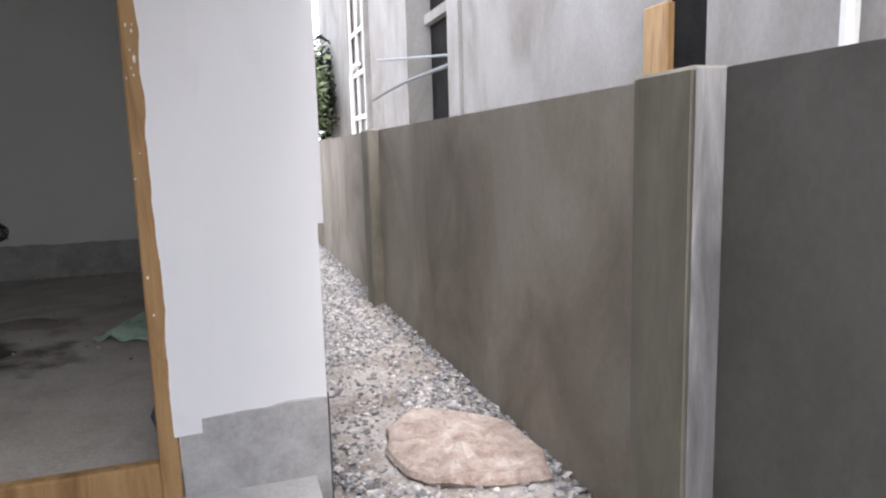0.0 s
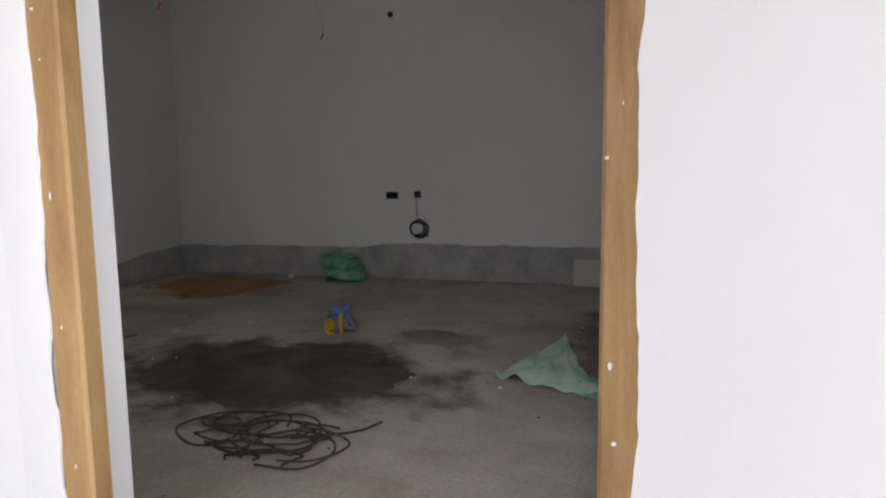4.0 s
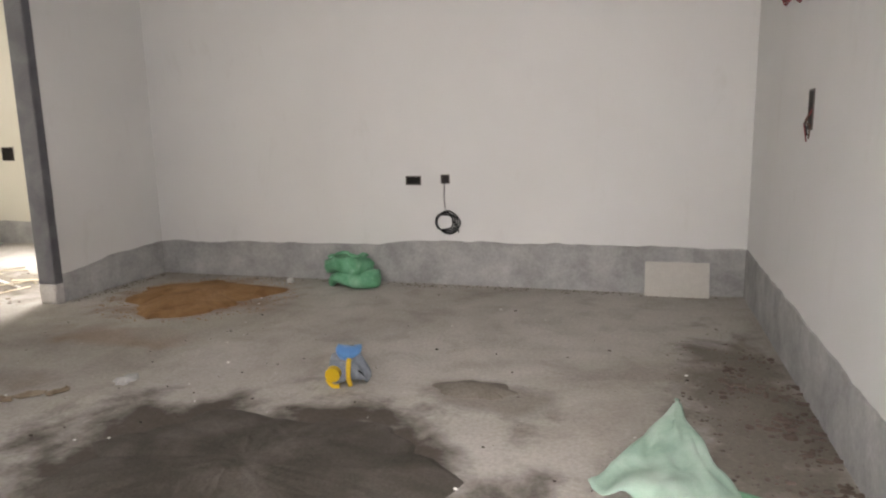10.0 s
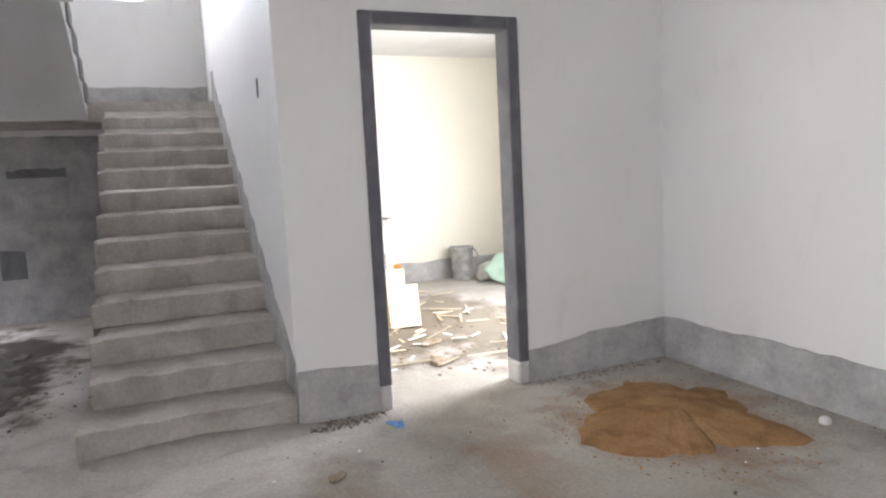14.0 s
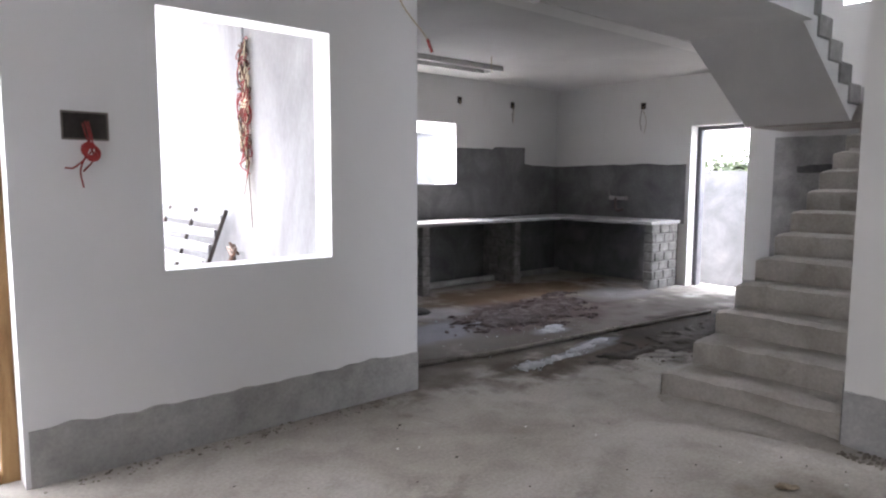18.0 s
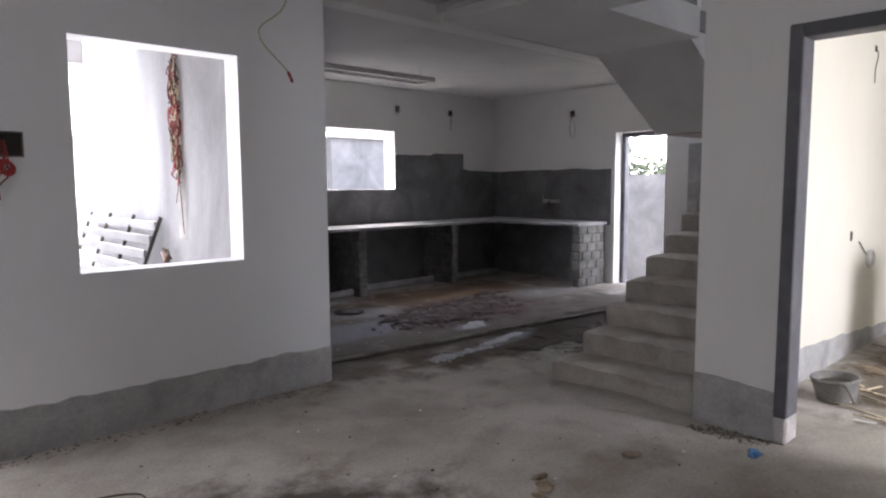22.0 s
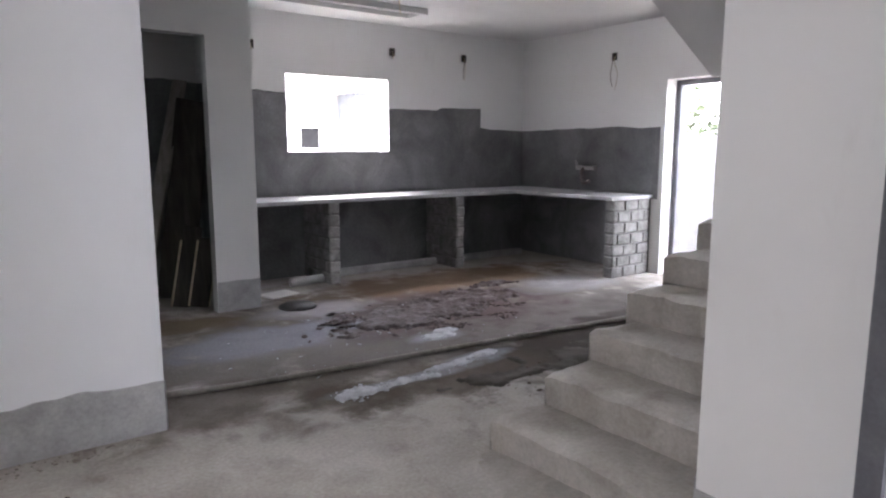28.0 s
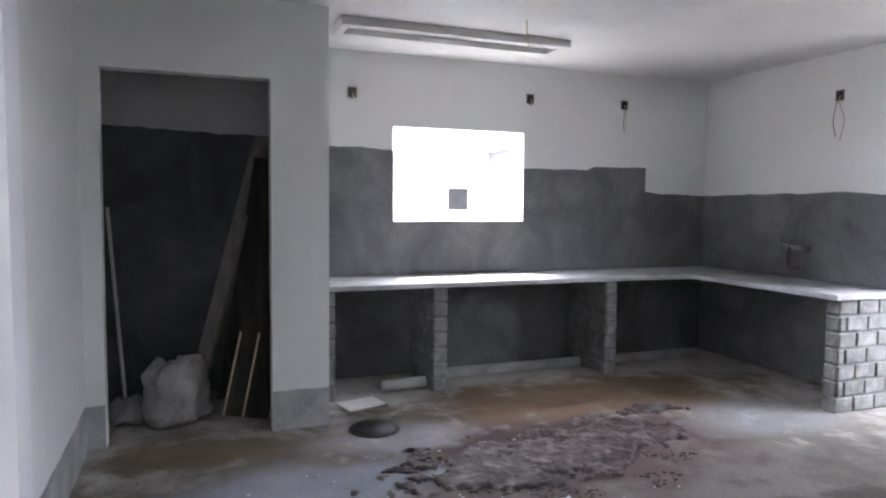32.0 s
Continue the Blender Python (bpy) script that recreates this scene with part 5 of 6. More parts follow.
single("loose_tile", bevelled(boxes((-0.15, 0.15, -0.11, 0.11, 0, 0.012)), 0.002), M_WHITE, "loose white tile lying on the kitchen floor", "tile", (-0.52, -7.05, 0.004), 14)
pp = thing("floor_pipe", "long dusty pipe lying across the floor", "pipe")
long_pipe = part("pipe", tube(bmesh.new(), curve_pts([(1.02, -4.985, 0.022), (0.3, -4.86, 0.022), (-0.75, -4.765, 0.022), (-1.7, -4.66, 0.024), (-2.75, -4.56, 0.022)], 10), 0.017, 10), M_DUSTPIPE, pp, smooth=True)
part("coupling", tube(bmesh.new(), [(-1.28, -4.705, 0.024), (-1.36, -4.697, 0.024)], 0.023, 12), M_DUSTPIPE, long_pipe)

# lime, mud and rags on the kitchen floor
def lime_streak():
    """Lime dropped along a bent line, thick at one end and broken at the other."""
    rng = random.Random(19)
    bm = bmesh.new()
    line = curve_pts([(0.14, -4.44, 0), (-0.08, -4.47, 0), (-0.35, -4.46, 0), (-0.62, -4.53, 0), (-1.0, -4.62, 0)], 12)
    for k in range(420):
        f = rng.random() ** 1.25
        p = line[min(len(line) - 1, int(f * len(line)))]
        w = (0.10 if f < 0.16 else 0.055 if f < 0.75 else 0.075) * (0.75 + 0.5 * noise.noise((f * 9, 0.3, 0)))
        s = (0.003 + 0.011 * rng.random() ** 2.2) * (1.25 if f < 0.16 else 0.8)
        lump(bm, (p.x + rng.gauss(0, w * 0.5), p.y + rng.gauss(0, w * 0.5), s * 0.3), s, rng.random() * 60, (rng.uniform(0.8, 2.0), rng.uniform(0.7, 1.3), 0.5))
    return bm


def crust(patches, h, seed, cell=0.016, freq=5.0, ragged=1.0):
    """A thin trodden crust with a torn outline and holes, laid over (x, y, rx, ry) patches."""
    bm = bmesh.new()
    x0 = min(p[0] - p[2] * 1.5 for p in patches)
    x1 = max(p[0] + p[2] * 1.5 for p in patches)
    y0 = min(p[1] - p[3] * 1.5 for p in patches)
    y1 = max(p[1] + p[3] * 1.5 for p in patches)
    nx, ny = int((x1 - x0) / cell) + 1, int((y1 - y0) / cell) + 1
    field = {}
    for i in range(nx + 1):
        for j in range(ny + 1):
            x, y = x0 + i * cell, y0 + j * cell
            f = max(1 - math.hypot((x - cx) / rx, (y - cy) / ry) for cx, cy, rx, ry in patches)
            if f < -0.5:
                continue
            f += ragged * (0.55 * noise.noise((x * freq, y * freq * 1.3, seed)) + 0.35 * noise.noise((x * freq * 2.7, y * freq * 3.1, seed + 4)) + 0.18 * noise.noise((x * freq * 7, y * freq * 7, seed + 8)))
            if f > 0.08:
                bumps = 0.55 + 0.9 * abs(noise.noise((x * freq * 5, y * freq * 5, seed + 12))) + 0.5 * noise.noise((x * freq * 2, y * freq * 2, seed + 15))
                field[i, j] = bm.verts.new((x + 0.3 * cell * noise.noise((x * 60, y * 60, 1.0)), y + 0.3 * cell * noise.noise((x * 60, y * 60, 7.0)), min(1.0, (f - 0.08) * 4) * h * max(0.15, bumps) + 0.0012))
    for (i, j), v in field.items():
        q = [field.get(k) for k in ((i, j), (i + 1, j), (i + 1, j + 1), (i, j + 1))]
        if all(q):
            bm.faces.new(q)
    rim = [e for e in bm.edges if len(e.link_faces) == 1]
    for v in {v for e in rim for v in e.verts}:
        v.co.z = -0.002
    for v in [v for v in bm.verts if not v.link_faces]:
        bm.verts.remove(v)
    return bm


single("lime_crumbs", lime_streak(), M_LIMEMAT, "white lime crumbs strewn along the spilled streak", "spill", kind="stuff")
single("lime_spill", crust([(0.06, -4.45, 0.22, 0.085), (-0.25, -4.46, 0.26, 0.06), (-0.60, -4.53, 0.24, 0.055), (-0.92, -4.60, 0.2, 0.06)], 0.012, 3.0, 0.012, 8.0), M_LIMEMAT, "white lime spilled in a broken streak on the floor", "spill", smooth=True)
single("lime_spill", crust([(-0.92, -5.1, 0.16, 0.08), (-1.05, -5.2, 0.12, 0.10)], 0.012, 9.0, 0.011, 9.0), M_LIMEMAT, "white lime spilled beside the pipe", "spill", smooth=True)
single("mud_crust", crust([(-1.25, -5.78, 0.85, 0.36), (-0.95, -5.62, 0.7, 0.28), (-1.9, -6.0, 0.5, 0.26), (-2.4, -6.28, 0.3, 0.12)], 0.022, 5.0, 0.017, 4.6, 1.25), M_MUDMAT, "purple-brown trodden mud and rags on the kitchen floor", "mud", smooth=True)
single("mud_crust", crust([(-1.55, -4.15, 0.7, 0.25), (-2.3, -4.25, 0.5, 0.2), (-0.7, -4.2, 0.35, 0.12)], 0.014, 17.0, 0.017, 5.5, 1.3), M_MORTARHEAP, "dark damp mortar spilled beside the stairs", "mud", smooth=True)


def debris(name, label, category, box_, count, size, material, seed, flat=0.35, kind="stuff", clumps=0.0):
    """Loose clods or scraps strewn over a patch of floor, in clumps where asked."""
    rng = random.Random(seed)
    bm = bmesh.new()
    x0, x1, y0, y1 = box_
    for k in range(count):
        a, r = rng.random() * math.tau, rng.random() ** 0.6
        x, y = (x0 + x1) / 2 + (x1 - x0) / 2 * r * math.cos(a), (y0 + y1) / 2 + (y1 - y0) / 2 * r * math.sin(a)
        if clumps and noise.noise((x * 3.2, y * 6.0, seed)) < clumps:
            continue
        s = size * (0.3 + rng.random() ** 2)
        lump(bm, (x, y, s * flat * 0.4), s, rng.random() * 50, (rng.uniform(0.7, 1.9), rng.uniform(0.6, 1.2), flat))
    return single(name, bm, material, label, category, kind=kind)


debris("mud_debris", "dark mud clods and rags trodden into the kitchen floor", "debris", (-2.2, -0.4, -6.25, -5.15), 2600, 0.010, M_RAG, 3, 0.45, clumps=0.12)
debris("mud_debris", "dark mud clods under the stairs", "debris", (-2.2, -0.6, -4.4, -3.5), 90, 0.012, M_MUDCLOD, 5, 0.5)
debris("lime_crumbs", "pale lime crumbs on the kitchen floor", "debris", (-1.8, 0.6, -6.2, -4.6), 90, 0.007, M_LIMEMAT, 6, 0.5)


def rag(name, label, at, size, material, seed, category="rag", group="", turn=None):
    """A trodden rag, crumpled flat."""
    t = thing(name, label, category, at, (seed * 47) % 360 if turn is None else turn, group=group)
    w, d = size

    def fn(u, v):
        x, y = (u - 0.5) * w, (v - 0.5) * d
        n = noise.noise((x * 9 / max(w, 0.1) * 0.3 + seed, y * 9, seed))
        x += 0.12 * w * noise.noise((u * 3, v * 3, seed + 5))
        y += 0.2 * d * noise.noise((u * 3, v * 3, seed + 9)) + 0.25 * w * noise.noise((u * 2.2, seed * 1.3, 1.0)) * 0.6
        y *= max(0.2, 1 - 0.7 * abs(2 * u - 1) ** 2 + 0.4 * noise.noise((u * 7, seed, 2)))
        return (x, y, 0.005 + 0.028 * max(0, n) * min(1, 8 * u * (1 - u), 8 * v * (1 - v)) + 0.004)
    sheet("cloth", 16, 12, fn, material, t)
    return t


rgr = random.Random(40)
for k in range(12):
    a, r = rgr.random() * math.tau, rgr.random() ** 0.6
    x, y = -1.25 + 0.85 * r * math.cos(a) - 0.15 * r * math.sin(a), -5.78 + 0.48 * r * math.sin(a)
    rag("rag", "muddy dark rag trodden flat on the kitchen floor", (x, y, 0), (rgr.uniform(0.10, 0.30), rgr.uniform(0.03, 0.065)), (M_RAG, M_MUDMAT)[k % 2], k + 1, group="rags on the kitchen floor", turn=rgr.gauss(10, 35))
rag("rag", "muddy dark rag trodden flat on the kitchen floor", (-2.5, -6.3, 0), (0.34, 0.09), M_RAG, 77, group="rags on the kitchen floor", turn=-30)


# ---- pantry ----
def plank(name, label, foot, top, w, t, material, turn=0.0, group=""):
    """A plank leaning from its foot to its top."""
    f, q = Vector(foot), Vector(top)
    L = (q - f).length
    ob = new(name, mesh_of(name, bevelled(boxes((-w / 2, w / 2, -t / 2, t / 2, 0, L)), 0.004), material))
    ob.matrix_world = Matrix.Translation(f) @ (q - f).to_track_quat("Z", "Y").to_matrix().to_4x4() @ pose(0, 0, 0, 0, 0, turn)
    return tagged(ob, label, "plank", group)


plank("plank", "long dusty plank leaning in the pantry", (0.62, -7.32, 0.012), (0.10, -7.62, 1.93), 0.12, 0.035, M_OLDPLANK, 20, "pantry planks")
plank("plank", "broad dark board leaning in the pantry", (0.30, -7.42, 0.01), (0.02, -7.5, 1.75), 0.30, 0.02, M_DARKWOOD, 70, "pantry planks")
for f, q in (((0.34, -7.06, 0.008), (0.19, -7.12, 0.68)), ((0.22, -6.98, 0.008), (0.10, -7.02, 0.58))):
    b = plank("plank", "short dark board with a pale edge leaning in the pantry", f, q, 0.17, 0.018, M_DARKWOOD, 80, "pantry planks")
    for x0, x1 in ((-0.092, -0.084), (0.084, 0.092)):
        part("edge", boxes((x0, x1, -0.011, 0.011, 0.004, 0.56)), M_SPLINTER, b, "pale sawn edge")
plank("batten", "thin pale batten leaning in the pantry corner", (1.02, -7.25, 0.006), (1.13, -7.45, 1.40), 0.022, 0.02, M_WHITE, 0)


def slumped_sack(name, label, at, r, h, material, seed, squash=(1, 0.8)):
    s = thing(name, label, "sack", at, seed * 31 % 360)
    prof = [(r * 0.95, 0.0), (r * 1.08, h * 0.12), (r * 1.05, h * 0.35), (r * 0.88, h * 0.62), (r * 0.62, h * 0.84), (r * 0.34, h * 0.97), (r * 0.1, h)]
    part("body", lathe(prof, 30, r * 0.28, 5.0 / max(r, 0.1) * 0.4, seed, squash), material, s, smooth=True)
    return s


sk = thing("cement_sack", "dusty crumpled white sack standing in the pantry", "sack", (0.71, -7.12, 0.005), 20)
body = lathe([(0.17, 0.0), (0.205, 0.03), (0.21, 0.10), (0.20, 0.20), (0.19, 0.30), (0.165, 0.37), (0.13, 0.405), (0.10, 0.40), (0.07, 0.37), (0.02, 0.36)], 48, 0.045, 9, 3, (1, 0.75))
for v in body.verts:
    v.co += 0.03 * noise.noise_vector(v.co * 19) * min(1, v.co.z * 8)
    v.co.z = max(0.0, v.co.z)
part("body", body, M_WSACK, sk, smooth=True)
slumped_sack("cement_sack", "dusty white sack slumped flat in the pantry", (0.98, -7.2, 0.005), 0.14, 0.17, M_WSACK, 5)


# ---- living room ----
socket_box("socket", (2.27, 0, 0.775), "y-", (0.12, 0.068), 0, "empty grey twin socket box low on the wall")
socket_box("socket", (2.515, 0, 0.785), "y-", (0.066, 0.066), 0.24, "socket box with a coil of black cable hanging from it", (M_BLACK,), 0.008, coil=0.075)
single("wall_hole", tube(bmesh.new(), [(0, -0.004, 0), (0, 0.01, 0)], 0.028, 14), M_HOLE, "round dark conduit hole high on the wall", "hole", (2.287, 0, 2.387))
socket_box("socket", (XE, -1.50, 1.173), "x-", (0.09, 0.17), 0.12, "dark switch box with wires pulled out", (M_BLACK, M_BROWN, M_RED), 0.03)


def hanging_coil():
    c = thing("wire_coil", "coil of red wire hanging from the wall by its lead", "cable", (XE - 0.012, -1.17, 1.695))
    bm = bmesh.new()
    for k in range(5):
        tube(bm, [(-0.03 + 0.035 * math.sin(a * math.tau / 20), 0.085 * math.cos(a * math.tau / 20) * (0.8 + 0.06 * k), -0.02 + 0.012 * k + 0.014 * math.sin(a * 0.9 + k)) for a in range(20)], 0.0055, 6, closed=True)
    part("coil", bm, M_RED, c)
    lead = part("lead", wire([(0.01, -0.10, 0.78), (-0.01, -0.09, 0.60), (-0.012, -0.05, 0.40), (-0.012, -0.02, 0.2), (-0.02, 0.0, 0.03)], 0.0055), M_BROWN, c)
    part("band", tube(bmesh.new(), [(-0.012, -0.042, 0.36), (-0.012, -0.036, 0.29)], 0.010, 8), M_RED, lead)
    return c


hanging_coil()
for k in range(2):
    single("wall_chip", bevelled(boxes((-0.002, 0.004, -0.007, 0.007, -0.05, 0.05)), 0.002), M_BOXGREY, "narrow grey slit in the plaster", "chip", (XE - 0.001, -1.50 - 0.035 * k, 2.55))
rch = random.Random(12)
for k in range(6):
    single("wall_chip", bevelled(boxes((-0.003, 0.003, -0.004, 0.004, -0.02, 0.02)), 0.001), M_BOXGREY, "small grey scrape in the white paint", "chip", (XE - 0.001, -3.1 - 0.45 * rch.random(), 0.32 + 0.5 * rch.random()), group="scrapes under the window")
ob = socket_box("switch_box", (2.936, YS, 1.577), "y+", (0.19, 0.125), 0.0, "large open switch box with red wires pulled out")
for keys in ([(0.0, 0.0, 0.02), (0.005, -0.04, -0.04), (0.0, -0.045, -0.10), (-0.03, -0.02, -0.19), (-0.02, -0.012, -0.27)],
             [(0.012, 0.0, 0.02), (0.015, -0.04, -0.05), (0.01, -0.05, -0.11), (-0.05, -0.02, -0.18), (-0.09, -0.012, -0.185)],
             [(-0.01, 0.0, 0.01), (-0.005, -0.035, -0.05), (0.02, -0.04, -0.14), (-0.02, -0.02, -0.2)]):
    part("wire", wire(keys, 0.004), M_RED, ob, "red wire")
bm = bmesh.new()
for k in range(4):
    tube(bm, [(0.005 * k + 0.028 * math.cos(a * math.tau / 12), -0.05, -0.105 + 0.03 * math.sin(a * math.tau / 12) - 0.006 * k) for a in range(12)], 0.006, 5, closed=True)
part("knot", bm, M_RED, ob, "knot of red wire")

def ceiling_drop(at, length, bend, bulge):
    c = thing("ceiling_drop", "light point in the false ceiling with a loose cable", "ceiling point", at, group="ceiling points")
    part("hook", tube(bmesh.new(), [(0, 0, 0.0), (0, 0, -0.095)], 0.012, 8), M_IRON, c, "dark hook")
    lead = part("wire", wire([(0, 0, -0.02), (-0.01, 0.0, -0.25 * length), (-0.03, 0.01, -0.7 * length), (bulge, 0.0, -0.86 * length), (bend, 0.0, -length)], 0.0026), M_CREAMWIRE, c)
    part("end", tube(bmesh.new(), [(bend, 0.0, -length), (bend - 0.02, 0.0, -length - 0.04)], 0.006, 6), M_RED, lead, "red wire end")


ceiling_drop((2.265, -3.05, 2.762), 0.95, -0.03, 0.09)
ceiling_drop((2.26, -1.41, 2.762), 0.80, 0.03, 0.02)


def folded_sack():
    """A woven sack left in two slumped folds against the wall."""
    s = thing("green_sack", "crumpled green woven plastic sack by the wall", "sack", (1.84, -0.20, 0.0))
    part("lower_fold", lathe([(0.15, 0.004), (0.185, 0.02), (0.195, 0.055), (0.175, 0.095), (0.12, 0.115), (0.03, 0.118)], 34, 0.05, 7, 1.0, (1.0, 0.72)), M_SACK, s, smooth=True)
    top = lathe([(0.10, 0.09), (0.165, 0.125), (0.185, 0.165), (0.17, 0.205), (0.12, 0.225), (0.06, 0.20), (0.02, 0.185)], 34, 0.06, 8, 4.0, (1.0, 0.7))
    for v in top.verts:
        v.co.x -= 0.035
    part("upper_fold", top, M_SACK, s, smooth=True)
    part("mouth", tube(bmesh.new(), [(-0.035 + 0.13 * math.cos(a * math.tau / 26) + 0.02 * math.sin(a * 1.7), 0.085 * math.sin(a * math.tau / 26), 0.225 + 0.02 * math.sin(a * 0.9)) for a in range(26)], 0.011, 6, closed=True), M_SACK, s, smooth=True)
    return s


folded_sack()


def sack_cloth():
    t = thing("sack_cloth", "pale green woven sack cloth lying crumpled on the floor", "cloth", (4.02, -2.52, 0.0))
    tip, lft, rgt = Vector((0.02, 0.44, 0.15)), Vector((-0.27, -0.16, 0.0)), Vector((0.24, -0.36, 0.0))

    def fn(u, v):
        # u runs along the bottom hem, v up to the tip
        hem = lft.lerp(rgt, u)
        p = hem.lerp(tip, v * 0.985)
        w = 1 - v
        z = 0.012 + 0.055 * w * max(0.0, noise.noise((u * 3.2, v * 3.0, 2.0)) + 0.25) + 0.15 * v * v * (0.5 + 0.5 * math.cos((u - 0.5) * 3)) * 0.5
        z += 0.03 * noise.noise((u * 7, v * 6, 9.0)) * w
        return (p.x + 0.02 * noise.noise((u * 5, v * 5, 1)), p.y + 0.02 * noise.noise((u * 5, v * 5, 4)) - 0.05 * math.sin(u * 3.1) * w, max(0.004, z))
    sheet("cloth", 30, 26, fn, M_CLOTH, t, 0.004)

    def flap(u, v):
        x = 0.12 + 0.26 * u
        y = -0.06 - 0.28 * v - 0.1 * u
        return (x, y, 0.006 + 0.06 * max(0, noise.noise((u * 4, v * 4, 6)) + 0.2) * (1 - abs(2 * v - 1)))
    sheet("flap", 16, 16, flap, M_SACK, t, 0.004, "darker green folded flap")
    return t


sack_cloth()
tl = single("floor_tile", bevelled(boxes((-0.205, 0.205, 0, 0.010, 0, 0.235)), 0.002), M_TILE, "grey floor tile leaning against the wall", "tile")
tl.matrix_world = pose(4.13, -0.085, 0.0, -17, 0, 0)
single("white_ball", lathe([(0.022, 0.0), (0.028, 0.008), (0.026, 0.026), (0.015, 0.036), (0.004, 0.038)], 18), M_WHITE, "small white round cap on the floor", "cap", (1.296, -0.17, 0.0), smooth=True)


def packet():
    """A crumpled plastic can bag with a yellow cap."""
    p = thing("plastic_packet", "crumpled blue and grey plastic packet with a yellow cap", "packet", (2.6, -1.98, 0.0), 10)
    bag = part("bag", lathe([(0.07, 0.002), (0.10, 0.02), (0.10, 0.06), (0.08, 0.105), (0.045, 0.13), (0.01, 0.135)], 34, 0.06, 12, 3.3), M_CLEARBAG, p, smooth=True)
    part("top_fold", lathe([(0.02, 0.10), (0.055, 0.118), (0.052, 0.14), (0.02, 0.155), (0.004, 0.157)], 22, 0.04, 14, 7.7), M_BLUE, bag, "blue film", smooth=True)
    part("cap", tube(bmesh.new(), [(-0.03, -0.095, 0.065), (-0.03, -0.125, 0.06)], 0.034, 16), M_YELLOW, bag, "yellow screw cap")
    part("strap", tube(bmesh.new(), curve_pts([(0.035, -0.07, 0.12), (0.04, -0.115, 0.06), (0.05, -0.12, 0.012)], 6), 0.011, 7), M_YELLOW, p, "yellow strip")
    part("strap", tube(bmesh.new(), curve_pts([(-0.06, -0.10, 0.03), (-0.03, -0.125, 0.012), (0.0, -0.12, 0.008)], 6), 0.010, 7), M_YELLOW, p, "yellow strip")
    return p


packet()
single("sand_mound", heap(0.86, -0.71, 0.56, 0.50, 0.075, 3, 72, 0.45), M_SAND, "low heap of red-brown sand in the corner", "sand")
single("mortar_mound", heap(2.62, -2.86, 0.70, 0.48, 0.045, 8, 60, 0.3), M_MORTARHEAP, "flat dark heap of damp mortar on the floor", "mortar")
single("grey_sand_mound", heap(3.22, -1.98, 0.19, 0.11, 0.03, 15, 40, 0.35), M_GREYHEAP, "small flat heap of grey sand", "sand")
debris("sand_grains", "red-brown sand scattered round the mound", "sand", (0.2, 1.6, -1.4, -0.05), 1300, 0.006, M_SAND, 24, 0.5)
debris("floor_grit", "dark grit and rubble swept along the wall", "debris", (4.0, 4.52, -2.9, -0.7), 420, 0.006, M_MUDCLOD, 21, 0.5)
debris("floor_grit", "dark clods and rubble heaped against the wall", "debris", (4.22, 4.62, -3.0, -1.2), 560, 0.013, M_MUDCLOD, 25, 0.6, clumps=-0.1)
debris("floor_grit", "pale plaster crumbs on the living room floor", "debris", (0.4, 4.2, -4.2, -0.2), 45, 0.007, M_WHITE, 22, 0.6)
debris("floor_grit", "dark crumbs on the living room floor", "debris", (0.3, 4.3, -4.3, -0.3), 170, 0.006, M_MUDCLOD, 23, 0.6)
debris("wall_crumbs", "plaster crumbs fallen along the foot of the wall", "debris", (0.01, 0.16, -2.46, -1.95), 160, 0.010, M_GREYHEAP, 91, 0.6)
debris("wall_crumbs", "plaster crumbs fallen along the foot of the wall", "debris", (0.01, 0.14, -1.05, -0.1), 150, 0.007, M_GREYHEAP, 92, 0.6)
debris("wall_crumbs", "plaster crumbs fallen along the foot of the wall", "debris", (0.3, 4.4, -0.13, -0.01), 330, 0.006, M_GREYHEAP, 93, 0.6)
debris("wall_crumbs", "plaster crumbs fallen along the foot of the wall", "debris", (1.1, 3.2, -4.56, -4.42), 220, 0.007, M_GREYHEAP, 94, 0.6)
for k, (x, y, w, d) in enumerate([(1.30, -2.50, .13, .08), (1.40, -2.44, .11, .06), (0.70, -2.42, .10, .06), (1.24, -2.58, .10, .05)]):
    rag("torn_paper", "torn brown paper scrap on the floor", (x, y, 0), (w, d), M_PAPER, k + 20, "paper", "torn paper scraps")
rag("plaster_lump", "flat pale plaster scrap on the floor", (1.60, -2.24, 0), (.15, .09), M_SKIRT, 33, "plaster")
rag("blue_film", "scrap of blue plastic film by the doorway", (0.25, -2.0, 0), (.13, .06), M_BLUE, 35, "film")


def cable_tangle(at, seed, n=9, spread=0.22):
    rng = random.Random(seed)
    c = thing("cable_tangle", "tangle of dark cable dropped on the floor", "cable", at)
    for k in range(n):
        cx, cy = rng.uniform(-0.75, 0.75) * spread, rng.uniform(-0.55, 0.55) * spread
        r, q, a0 = rng.uniform(0.2, 0.7) * spread, rng.uniform(0.35, 1.1), rng.random() * math.tau
        turns = rng.uniform(0.8, 1.4)
        keys = [(cx + r * (1 + 0.15 * math.sin(3 * f + k)) * math.cos(a0 + f * turns), cy + r * q * math.sin(a0 + f * turns), 0.006 + 0.014 * rng.random()) for f in (0, 0.8, 1.6, 2.4, 3.2, 4.0, 4.8)]
        part("cable", wire(keys, 0.0045, 6, 6), M_DARKCABLE, c)
    part("loose_end", wire([(spread * 0.4, 0.05, 0.01), (spread * 1.1, 0.16, 0.01), (spread * 1.35, 0.28, 0.012)], 0.005), M_DARKCABLE, c)


cable_tangle((3.02, -3.68, 0), 5, 15, 0.30)
